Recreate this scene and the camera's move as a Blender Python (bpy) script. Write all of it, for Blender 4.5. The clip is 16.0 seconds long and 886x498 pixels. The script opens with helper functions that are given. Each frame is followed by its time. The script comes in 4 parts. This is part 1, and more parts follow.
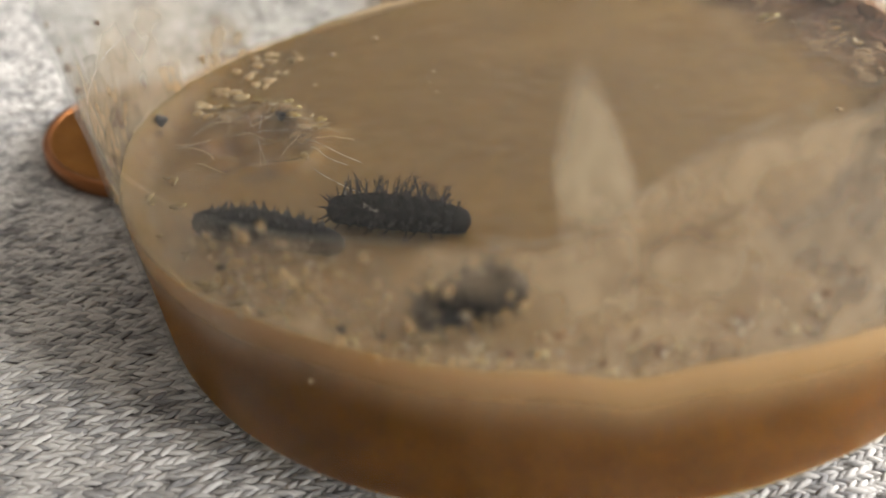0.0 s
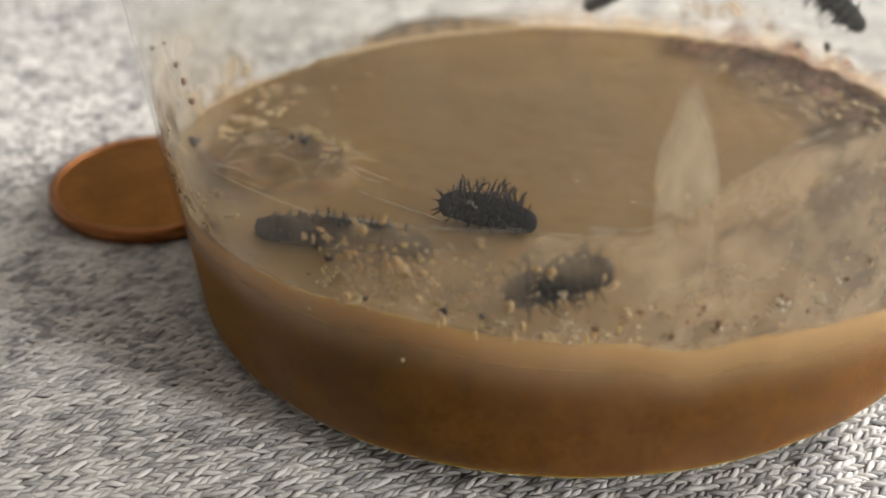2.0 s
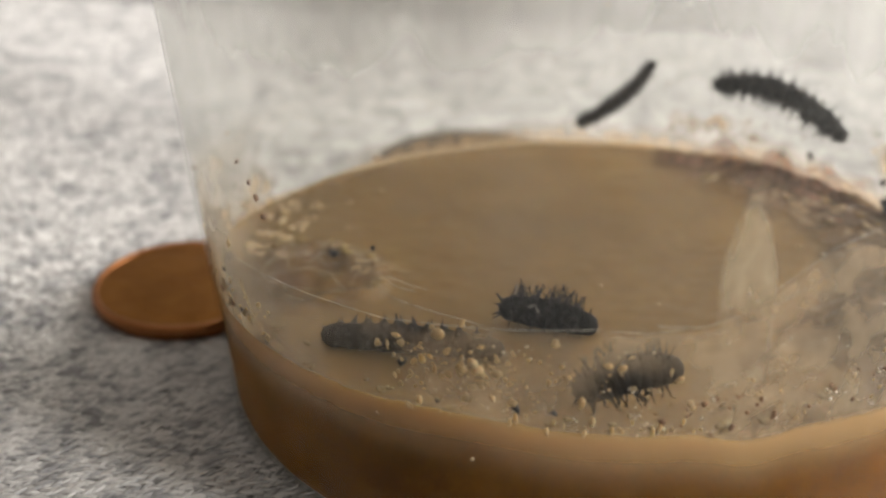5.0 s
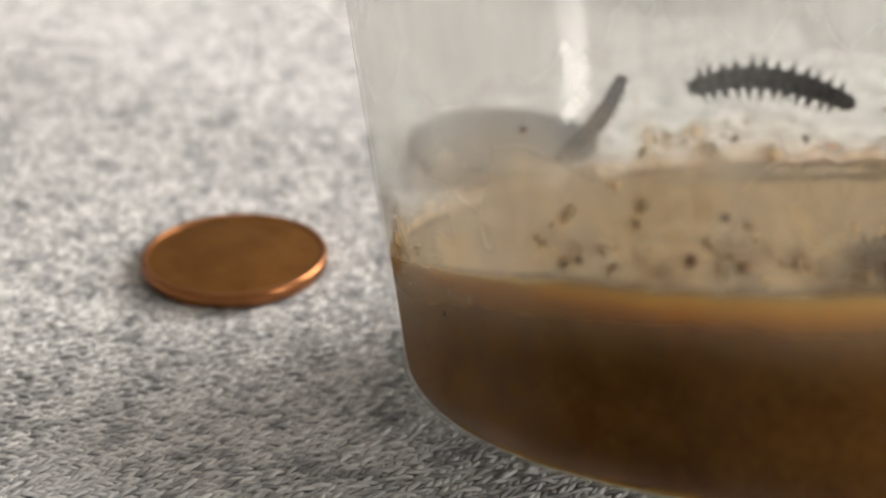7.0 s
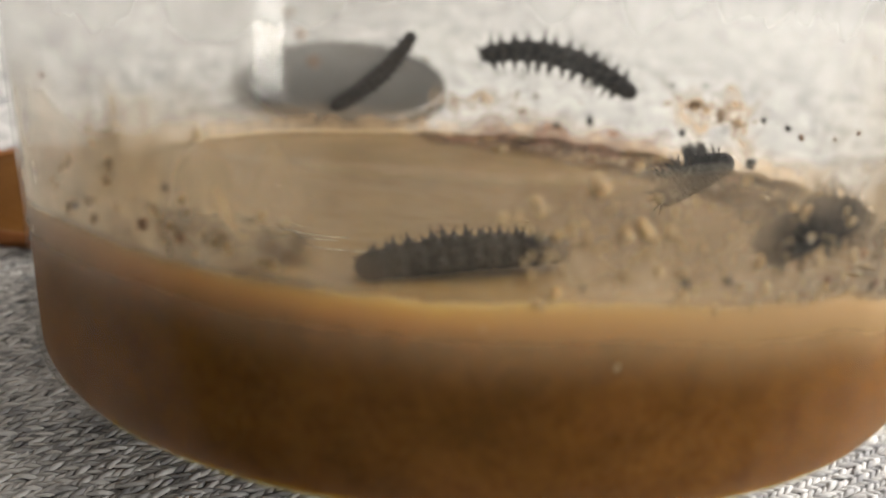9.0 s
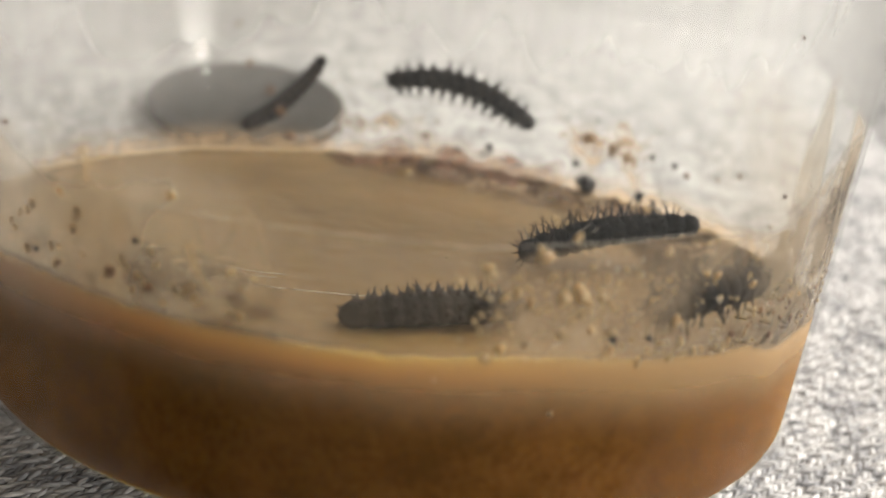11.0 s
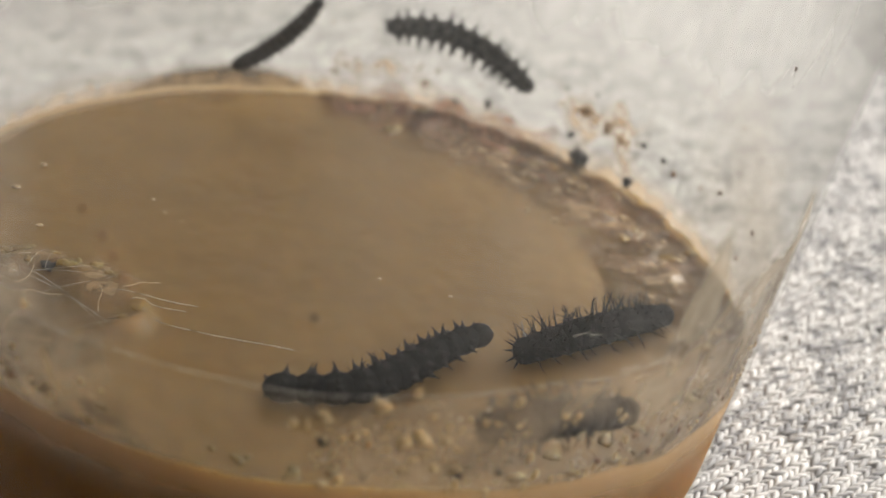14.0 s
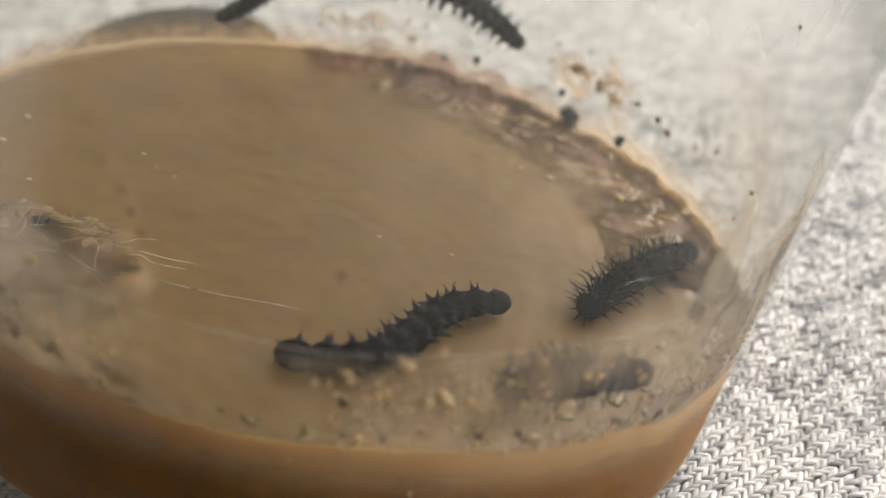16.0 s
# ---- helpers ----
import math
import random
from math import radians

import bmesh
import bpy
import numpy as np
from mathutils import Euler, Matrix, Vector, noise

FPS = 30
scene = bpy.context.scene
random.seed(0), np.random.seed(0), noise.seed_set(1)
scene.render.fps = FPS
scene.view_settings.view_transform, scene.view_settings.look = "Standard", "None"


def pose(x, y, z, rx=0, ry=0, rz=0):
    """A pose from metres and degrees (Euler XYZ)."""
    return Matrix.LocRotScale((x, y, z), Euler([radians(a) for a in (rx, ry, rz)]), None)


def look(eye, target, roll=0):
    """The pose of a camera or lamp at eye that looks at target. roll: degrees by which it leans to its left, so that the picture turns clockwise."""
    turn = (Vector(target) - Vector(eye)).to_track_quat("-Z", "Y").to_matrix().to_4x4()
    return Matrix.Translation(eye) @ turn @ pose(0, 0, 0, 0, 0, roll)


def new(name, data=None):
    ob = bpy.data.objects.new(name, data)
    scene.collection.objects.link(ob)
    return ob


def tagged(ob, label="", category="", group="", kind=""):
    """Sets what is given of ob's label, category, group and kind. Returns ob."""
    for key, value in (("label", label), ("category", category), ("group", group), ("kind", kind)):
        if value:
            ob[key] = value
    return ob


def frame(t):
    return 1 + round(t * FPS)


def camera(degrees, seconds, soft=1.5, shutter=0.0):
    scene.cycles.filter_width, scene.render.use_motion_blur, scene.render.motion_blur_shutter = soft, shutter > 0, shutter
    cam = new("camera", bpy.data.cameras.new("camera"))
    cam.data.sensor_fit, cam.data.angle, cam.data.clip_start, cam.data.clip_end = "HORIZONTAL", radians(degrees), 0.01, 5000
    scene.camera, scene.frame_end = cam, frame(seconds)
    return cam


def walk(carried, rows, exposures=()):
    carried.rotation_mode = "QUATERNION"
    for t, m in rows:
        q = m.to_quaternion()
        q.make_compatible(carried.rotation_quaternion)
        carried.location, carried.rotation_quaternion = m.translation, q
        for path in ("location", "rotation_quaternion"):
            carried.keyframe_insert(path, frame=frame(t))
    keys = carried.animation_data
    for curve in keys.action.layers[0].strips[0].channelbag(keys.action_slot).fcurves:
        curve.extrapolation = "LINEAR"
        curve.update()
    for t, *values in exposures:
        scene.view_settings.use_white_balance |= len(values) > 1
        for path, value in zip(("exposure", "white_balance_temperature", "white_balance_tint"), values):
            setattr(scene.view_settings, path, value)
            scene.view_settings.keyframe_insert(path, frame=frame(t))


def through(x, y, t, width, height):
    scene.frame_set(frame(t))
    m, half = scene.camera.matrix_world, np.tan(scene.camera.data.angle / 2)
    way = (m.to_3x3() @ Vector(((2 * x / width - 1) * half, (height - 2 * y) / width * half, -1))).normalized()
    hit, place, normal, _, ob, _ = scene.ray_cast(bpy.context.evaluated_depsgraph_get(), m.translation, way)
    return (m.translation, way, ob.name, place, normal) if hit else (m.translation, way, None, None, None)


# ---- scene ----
cam = camera(40.94, 16.0, soft=1.6, shutter=0.0)
cam.data.dof.use_dof = True
cam.data.dof.focus_distance = 0.084
cam.data.dof.aperture_fstop = 29.0
walk(cam, [
    (0, pose(0.00703, -0.08592, 0.05668, 54.30, -0.86, 13.03)),
    (0.5, pose(0.00556, -0.08792, 0.05599, 55.00, -0.47, 11.50)),
    (1, pose(0.00483, -0.09033, 0.05690, 55.93, -0.66, 10.74)),
    (1.5, pose(0.00607, -0.08973, 0.05637, 57.04, -0.85, 11.26)),
    (2, pose(0.00328, -0.09341, 0.05758, 57.57, -1.06, 9.47)),
    (2.5, pose(0.00062, -0.09417, 0.05862, 57.78, -2.44, 8.82)),
    (3, pose(0.00230, -0.09366, 0.05681, 58.74, -0.97, 9.20)),
    (3.5, pose(0.00193, -0.09329, 0.05523, 59.54, 0.13, 8.52)),
    (4, pose(0.00158, -0.09393, 0.05665, 59.82, -0.96, 9.01)),
    (4.5, pose(0.00091, -0.09900, 0.06153, 60.96, -1.53, 7.99)),
    (4.7, pose(0.00185, -0.10027, 0.06029, 63.06, -0.88, 8.67)),
    (6.8, pose(-0.00329, -0.10688, 0.05816, 63.78, -0.09, 8.11)),
    (7, pose(-0.00412, -0.10504, 0.05706, 63.40, -0.90, 7.95)),
    (7.5, pose(-0.00248, -0.10401, 0.05799, 61.60, -1.79, 7.35)),
    (8, pose(-0.00069, -0.10021, 0.05953, 60.14, -3.23, 6.36)),
    (8.5, pose(-0.00076, -0.09924, 0.05850, 59.52, -4.60, 5.53)),
    (9, pose(-0.00069, -0.09931, 0.05744, 59.84, -5.66, 3.49)),
    (9.5, pose(-0.00362, -0.10039, 0.06005, 59.09, -8.18, 1.56)),
    (9.7, pose(-0.00319, -0.10045, 0.06038, 59.12, -8.61, 1.28)),
    (11.8, pose(-0.00162, -0.10080, 0.06366, 60.40, -6.52, -2.64)),
    (12, pose(-0.00194, -0.10110, 0.06386, 60.50, -6.52, -2.65)),
    (12.5, pose(-0.00180, -0.10116, 0.06417, 60.42, -6.06, -2.63)),
    (13, pose(-0.00160, -0.10114, 0.06432, 60.05, -5.06, -2.66)),
    (13.5, pose(0.00463, -0.10043, 0.06338, 59.46, -2.86, -2.60)),
    (14, pose(0.00790, -0.09855, 0.06313, 58.36, 0.35, -2.47)),
    (14.5, pose(0.00875, -0.09704, 0.06171, 57.38, 0.92, -2.80)),
    (15, pose(0.00315, -0.09551, 0.06098, 56.34, -0.95, -3.93)),
    (15.5, pose(0.00349, -0.09581, 0.06176, 55.94, -1.06, -4.42)),
    (16, pose(0.00260, -0.09637, 0.06351, 55.45, -2.04, -5.12)),
], exposures=[(0, 0.2), (1, 0.13), (2.5, 0.04), (4, 0.0), (7, -0.1), (9, 0.06), (12.5, -0.04), (14, -0.18), (16, -0.13)])

# the way of the handled cup: it is turned and leant while the camera looks on
CUP_WAY = [
    (0, pose(0.00063, -0.00869, 0.00357, 4.13, -8.10, -33.33)),
    (0.5, pose(0.00025, -0.00590, 0.00151, 1.43, -4.19, -30.91)),
    (1, pose(0.00050, -0.00558, 0.00116, 1.35, -2.96, -30.66)),
    (1.5, pose(0.00016, -0.00493, 0.00131, 0.94, -3.70, -29.37)),
    (2, pose(0.00048, -0.00370, 0.00150, 0.86, -4.35, -29.64)),
    (2.5, pose(0.00073, -0.00240, 0.00194, 1.24, -5.31, -28.40)),
    (3, pose(0.00028, -0.00178, 0.00078, 0.70, -3.73, -27.73)),
    (3.5, pose(0.00008, -0.00087, -0.00083, 0.39, -2.67, -28.45)),
    (4, pose(0.00037, -0.00197, 0.00073, 0.82, -3.59, -28.03)),
    (4.5, pose(0.00092, -0.00311, 0.00179, 1.01, -4.53, -29.33)),
    (4.7, pose(0.00050, -0.00410, 0.00176, 0.98, -3.26, -28.87)),
    (6.8, pose(0.01469, -0.02693, 0.01042, -13.01, -2.47, 9.54)),
    (7, pose(0.01456, -0.02361, 0.01065, -13.72, -4.71, 11.40)),
    (7.5, pose(0.01074, -0.02322, 0.00950, -12.60, -4.68, 5.07)),
    (8, pose(0.00124, -0.02234, 0.00913, -14.33, -7.96, -3.65)),
    (8.5, pose(0.00112, -0.02134, 0.00696, -13.60, -5.37, -3.29)),
    (9, pose(0.00196, -0.02175, 0.00655, -12.87, -4.08, -1.65)),
    (9.5, pose(0.00177, -0.02219, 0.00623, -13.08, -4.50, -1.09)),
    (9.7, pose(0.00149, -0.02179, 0.00631, -12.95, -4.52, -0.80)),
    (11.8, pose(0.00346, -0.01943, 0.00574, -12.41, 1.61, -0.78)),
    (12, pose(0.00332, -0.02002, 0.00613, -12.39, 1.69, -0.58)),
    (12.5, pose(0.00342, -0.02013, 0.00602, -12.51, 1.75, -0.56)),
    (13, pose(0.00327, -0.02030, 0.00596, -11.88, 2.67, -0.61)),
    (13.5, pose(0.00133, -0.01728, 0.00329, -4.14, 5.41, -8.84)),
    (14, pose(0.00149, -0.01763, 0.00462, -2.37, 9.06, -8.75)),
    (14.5, pose(0.00186, -0.01741, 0.00480, -0.93, 10.24, -8.68)),
    (15, pose(0.00213, -0.01694, 0.00332, -2.62, 7.66, -9.56)),
    (15.5, pose(0.00197, -0.01743, 0.00395, -2.97, 7.95, -9.60)),
    (16, pose(0.00181, -0.01791, 0.00448, -3.32, 8.23, -9.61)),
]

# ---------------------------------------------------------------- light
world = bpy.data.worlds.new("daylight")
scene.world = world
world.use_nodes = True
wn = world.node_tree.nodes
sky = wn.new("ShaderNodeTexSky")
sky.sky_type = "NISHITA"
sky.sun_disc = False
sky.sun_elevation = radians(35)
sky.sun_rotation = radians(60)
wn["Background"].inputs["Strength"].default_value = 0.12
world.node_tree.links.new(sky.outputs["Color"], wn["Background"].inputs["Color"])

# two unseen windows added beside the cup, a dimmer and a bright one: y from, y to, sill, head
# the low first one is there for the streak mirrored in the cup
WINDOWS = ((-0.86, -0.44, 0.02, 1.45), (0.80, 2.05, 0.45, 1.84))
for (w0, w1, sill, head), bright in zip(WINDOWS, (90, 116)):
    lamp = bpy.data.lights.new("window_light", "AREA")
    lamp.shape, lamp.size, lamp.size_y = "RECTANGLE", w1 - w0 - 0.1, head - sill - 0.1
    lamp.energy = bright * lamp.size * lamp.size_y
    lamp.color = (1.0, 0.96, 0.915)
    lamp_ob = new("window_light", lamp)
    lamp_ob.matrix_world = look((1.63, (w0 + w1) / 2, (sill + head) / 2), (0, (w0 + w1) / 2, (sill + head) / 2))


# ---------------------------------------------------------------- helpers
def smooth(a, b, x):
    x = min(1, max(0, (x - a) / (b - a)))
    return x * x * (3 - 2 * x)


def link_mesh(name, bm, material):
    me = bpy.data.meshes.new(name)
    bm.normal_update()
    bm.to_mesh(me)
    bm.free()
    for f in me.polygons:
        f.use_smooth = True
    if material:
        me.materials.append(material)
    return me


def part(name, bm, material, parent, label=""):
    """One mesh under a thing or under a part."""
    ob = new(name, link_mesh(name, bm, material))
    ob.parent = parent
    return tagged(ob, label)


def thing(name, label, category, group="", kind=""):
    return tagged(new(name), label, category, group, kind)


def lathe(profile, n=96, closed=False):
    """A bmesh turned about z from (radius, height) pairs."""
    bm = bmesh.new()
    rings = []
    for r, z in profile:
        if r < 1e-7:
            rings.append([bm.verts.new((0, 0, z))])
        else:
            rings.append([bm.verts.new((r * math.cos(a), r * math.sin(a), z)) for a in (2 * math.pi * i / n for i in range(n))])
    pairs = list(zip(rings, rings[1:]))
    if closed:
        pairs.append((rings[-1], rings[0]))
    for a, b in pairs:
        for i in range(n):
            j = (i + 1) % n
            if len(a) == 1 and len(b) > 1:
                bm.faces.new((a[0], b[i], b[j]))
            elif len(b) == 1 and len(a) > 1:
                bm.faces.new((a[i], b[0], a[j]))
            elif len(a) > 1:
                bm.faces.new((a[i], b[i], b[j], a[j]))
    bmesh.ops.recalc_face_normals(bm, faces=bm.faces)
    return bm


def box(bm, lo, hi):
    v = bmesh.ops.create_cube(bm, size=1)["verts"]
    c = [(a + b) / 2 for a, b in zip(lo, hi)]
    for q in v:
        q.co = Vector([c[i] + q.co[i] * (hi[i] - lo[i]) for i in range(3)])
    return bm


def blob(bm, m, size, rough=0.25, seed=0, rings=5, segs=8):
    """A small lump of the given half sizes at the pose m."""
    v = bmesh.ops.create_uvsphere(bm, u_segments=segs, v_segments=rings, radius=1)["verts"]
    for q in v:
        d = 1 + rough * noise.noise(q.co * 1.7 + Vector((seed * 3.1, seed * 1.7, seed)))
        q.co = m @ Vector((q.co.x * size[0] * d, q.co.y * size[1] * d, q.co.z * size[2] * d))


def cone(bm, a, b, r0, r1=0.0, n=5):
    """A tapering spine from a to b."""
    a, b = Vector(a), Vector(b)
    q = (b - a).to_track_quat("Z", "Y").to_matrix()
    lo = [bm.verts.new(a + q @ Vector((r0 * math.cos(t), r0 * math.sin(t), 0))) for t in (2 * math.pi * i / n for i in range(n))]
    tip = bm.verts.new(b)
    for i in range(n):
        bm.faces.new((lo[i], lo[(i + 1) % n], tip))


def tube(bm, pts, r, n=5):
    """A thin thread through the points."""
    rings = []
    lay = bm.verts.layers.float.get("cover") or bm.verts.layers.float.new("cover")
    for i, p in enumerate(pts):
        d = (Vector(pts[min(i + 1, len(pts) - 1)]) - Vector(pts[max(i - 1, 0)])).to_track_quat("Z", "Y").to_matrix()
        rings.append([bm.verts.new(Vector(p) + d @ Vector((r * math.cos(t), r * math.sin(t), 0))) for t in (2 * math.pi * k / n for k in range(n))])
    for ring in rings:
        for q in ring:
            q[lay] = 1.0
    for a, b in zip(rings, rings[1:]):
        for k in range(n):
            bm.faces.new((a[k], a[(k + 1) % n], b[(k + 1) % n], b[k]))


# ---------------------------------------------------------------- materials
def node_material(name):
    m = bpy.data.materials.new(name)
    m.use_nodes = True
    nt = m.node_tree
    return m, nt, nt.nodes["Principled BSDF"], nt.nodes["Material Output"]


def mottled(name, dark, light, scale, rough=0.6, bump=0.0, bump_scale=None, metal=0.0, detail=6, sss=0.0, sss_radius=(0, 0, 0), sss_scale=1.0, lo=0.3, hi=0.7, island=0.0, fine=0.25, spec=0.5, coat=0.0):
    """A surface that varies between two colours at a coarse and a fine scale."""
    m, nt, b, out = node_material(name)
    N, L = nt.nodes, nt.links
    co = N.new("ShaderNodeTexCoord")
    n1 = N.new("ShaderNodeTexNoise")
    n1.inputs["Scale"].default_value, n1.inputs["Detail"].default_value = scale, detail
    n2 = N.new("ShaderNodeTexNoise")
    n2.inputs["Scale"].default_value, n2.inputs["Detail"].default_value = scale * 7, 3
    L.new(co.outputs["Object"], n1.inputs["Vector"])
    L.new(co.outputs["Object"], n2.inputs["Vector"])
    mix = N.new("ShaderNodeMix")
    mix.inputs["Factor"].default_value = fine
    L.new(n1.outputs["Fac"], mix.inputs["A"])
    L.new(n2.outputs["Fac"], mix.inputs["B"])
    fac = mix.outputs["Result"]
    if island:
        geo = N.new("ShaderNodeNewGeometry")
        mi = N.new("ShaderNodeMix")
        mi.inputs["Factor"].default_value = island
        L.new(fac, mi.inputs["A"])
        L.new(geo.outputs["Random Per Island"], mi.inputs["B"])
        fac = mi.outputs["Result"]
    ramp = N.new("ShaderNodeValToRGB")
    ramp.color_ramp.elements[0].position, ramp.color_ramp.elements[0].color = lo, (*dark, 1)
    ramp.color_ramp.elements[1].position, ramp.color_ramp.elements[1].color = hi, (*light, 1)
    L.new(fac, ramp.inputs["Fac"])
    L.new(ramp.outputs["Color"], b.inputs["Base Color"])
    b.inputs["Roughness"].default_value, b.inputs["Metallic"].default_value = rough, metal
    b.inputs["Specular IOR Level"].default_value = spec
    b.inputs["Coat Weight"].default_value, b.inputs["Coat Roughness"].default_value = coat, 0.21
    if sss:
        b.inputs["Subsurface Weight"].default_value = sss
        b.inputs["Subsurface Radius"].default_value = sss_radius
        b.inputs["Subsurface Scale"].default_value = sss_scale
    if bump:
        n3 = N.new("ShaderNodeTexNoise")
        n3.inputs["Scale"].default_value, n3.inputs["Detail"].default_value = bump_scale or scale * 4, 5
        L.new(co.outputs["Object"], n3.inputs["Vector"])
        bp = N.new("ShaderNodeBump")
        bp.inputs["Strength"].default_value, bp.inputs["Distance"].default_value = 0.6, bump
        L.new(n3.outputs["Fac"], bp.inputs["Height"])
        L.new(bp.outputs["Normal"], b.inputs["Normal"])
    return m


def film(name, colour, cover_lo, cover_hi, scale, most, stretch=(1, 1, 1), gloss=0.35, low=0.2, through=0.45):
    """A smeared, see-through residue: patches of it cover, the rest lets light by."""
    m, nt, b, out = node_material(name)
    N, L = nt.nodes, nt.links
    co = N.new("ShaderNodeTexCoord")
    mp = N.new("ShaderNodeMapping")
    mp.inputs["Scale"].default_value = stretch
    L.new(co.outputs["Object"], mp.inputs["Vector"])
    n1 = N.new("ShaderNodeTexNoise")
    n1.inputs["Scale"].default_value, n1.inputs["Detail"].default_value = scale, 7
    n1.inputs["Distortion"].default_value = 0.2
    L.new(mp.outputs["Vector"], n1.inputs["Vector"])
    ra = N.new("ShaderNodeMapRange")
    ra.inputs["From Min"].default_value, ra.inputs["From Max"].default_value = cover_lo, cover_hi
    ra.inputs["To Min"].default_value, ra.inputs["To Max"].default_value = most * low, most
    L.new(n1.outputs["Fac"], ra.inputs["Value"])
    edge = N.new("ShaderNodeAttribute")
    edge.attribute_name = "cover"
    mul = N.new("ShaderNodeMath")
    mul.operation = "MULTIPLY"
    L.new(ra.outputs["Result"], mul.inputs[0])
    L.new(edge.outputs["Fac"], mul.inputs[1])
    b.inputs["Base Color"].default_value = (*colour, 1)
    b.inputs["Roughness"].default_value = gloss
    if not through:
        b.inputs["Specular IOR Level"].default_value = 0.0
    tr = N.new("ShaderNodeBsdfTranslucent")
    tr.inputs["Color"].default_value = (*colour, 1)
    half = N.new("ShaderNodeMixShader")
    half.inputs["Fac"].default_value = through
    L.new(b.outputs["BSDF"], half.inputs[1])
    L.new(tr.outputs["BSDF"], half.inputs[2])
    clear = N.new("ShaderNodeBsdfTransparent")
    mx = N.new("ShaderNodeMixShader")
    L.new(mul.outputs["Value"], mx.inputs["Fac"])
    L.new(clear.outputs["BSDF"], mx.inputs[1])
    L.new(half.outputs["Shader"], mx.inputs[2])
    L.new(mx.outputs["Shader"], out.inputs["Surface"])
    return m


def plastic(name, haze, tint):
    """Thin clear moulded plastic with a milky haze and a glossy face."""
    m, nt, b, out = node_material(name)
    N, L = nt.nodes, nt.links
    nt.nodes.remove(b)
    clear = N.new("ShaderNodeBsdfTransparent")
    clear.inputs["Color"].default_value = (*tint, 1)
    tr = N.new("ShaderNodeBsdfTranslucent")
    tr.inputs["Color"].default_value = (0.76, 0.76, 0.755, 1)
    df = N.new("ShaderNodeBsdfDiffuse")
    df.inputs["Color"].default_value = (0.76, 0.76, 0.755, 1)
    milk = N.new("ShaderNodeMixShader")
    L.new(tr.outputs["BSDF"], milk.inputs[1])
    L.new(df.outputs["BSDF"], milk.inputs[2])
    co = N.new("ShaderNodeTexCoord")
    mp = N.new("ShaderNodeMapping")
    mp.inputs["Scale"].default_value = (1, 1, 0.15)
    L.new(co.outputs["Object"], mp.inputs["Vector"])
    n1 = N.new("ShaderNodeTexNoise")
    n1.inputs["Scale"].default_value, n1.inputs["Detail"].default_value = 160, 5
    L.new(mp.outputs["Vector"], n1.inputs["Vector"])
    ra = N.new("ShaderNodeMapRange")
    ra.inputs["From Min"].default_value, ra.inputs["From Max"].default_value = 0.3, 0.7
    ra.inputs["To Min"].default_value, ra.inputs["To Max"].default_value = haze * 0.6, haze * 1.4
    L.new(n1.outputs["Fac"], ra.inputs["Value"])
    # the haze grows above the food and nearly clears where the paste wets the wall
    xyz = N.new("ShaderNodeSeparateXYZ")
    L.new(co.outputs["Object"], xyz.inputs["Vector"])
    fog = N.new("ShaderNodeMapRange")
    fog.interpolation_type = "SMOOTHSTEP"
    fog.inputs["From Min"].default_value, fog.inputs["From Max"].default_value = 0.009, 0.035
    fog.inputs["To Min"].default_value, fog.inputs["To Max"].default_value = 0.02, 1.5
    L.new(xyz.outputs["Z"], fog.inputs["Value"])
    foot = N.new("ShaderNodeMapRange")              # milkier foot: stands in for light bounced off the fabric
    foot.interpolation_type = "SMOOTHSTEP"
    foot.inputs["From Min"].default_value, foot.inputs["From Max"].default_value = 0.0036, 0.0006
    foot.inputs["To Min"].default_value, foot.inputs["To Max"].default_value = 0.0, 0.7
    L.new(xyz.outputs["Z"], foot.inputs["Value"])
    both = N.new("ShaderNodeMath")
    L.new(fog.outputs["Result"], both.inputs[0])
    L.new(foot.outputs["Result"], both.inputs[1])
    back_haze = N.new("ShaderNodeMapRange")              # the haze is thicker towards the back of the cup
    back_haze.interpolation_type = "SMOOTHSTEP"
    back_haze.inputs["From Min"].default_value, back_haze.inputs["From Max"].default_value = -0.012, 0.016
    back_haze.inputs["To Min"].default_value, back_haze.inputs["To Max"].default_value = 0.5, 7.5
    L.new(xyz.outputs["Y"], back_haze.inputs["Value"])
    # whiteness of the left silhouette at grazing view, painted as thicker haze
    flank = N.new("ShaderNodeMapRange")
    flank.interpolation_type = "SMOOTHSTEP"
    flank.inputs["From Min"].default_value, flank.inputs["From Max"].default_value = -0.007, -0.029
    flank.inputs["To Min"].default_value, flank.inputs["To Max"].default_value = 0.0, 3.5
    L.new(xyz.outputs["X"], flank.inputs["Value"])
    side_haze = N.new("ShaderNodeMath")
    L.new(back_haze.outputs["Result"], side_haze.inputs[0])
    L.new(flank.outputs["Result"], side_haze.inputs[1])
    haze_amount = N.new("ShaderNodeMath")
    haze_amount.operation = "MULTIPLY"
    L.new(ra.outputs["Result"], haze_amount.inputs[0])
    L.new(side_haze.outputs["Value"], haze_amount.inputs[1])
    fogged = N.new("ShaderNodeMath")
    fogged.operation = "MULTIPLY"
    L.new(haze_amount.outputs["Value"], fogged.inputs[0])
    L.new(both.outputs["Value"], fogged.inputs[1])
    a = N.new("ShaderNodeMixShader")
    L.new(fogged.outputs["Value"], a.inputs["Fac"])
    L.new(clear.outputs["BSDF"], a.inputs[1])
    L.new(milk.outputs["Shader"], a.inputs[2])
    gl = N.new("ShaderNodeBsdfGlossy")
    gl.inputs["Roughness"].default_value = 0.07
    drawn = N.new("ShaderNodeBump")                 # faint upright draw marks
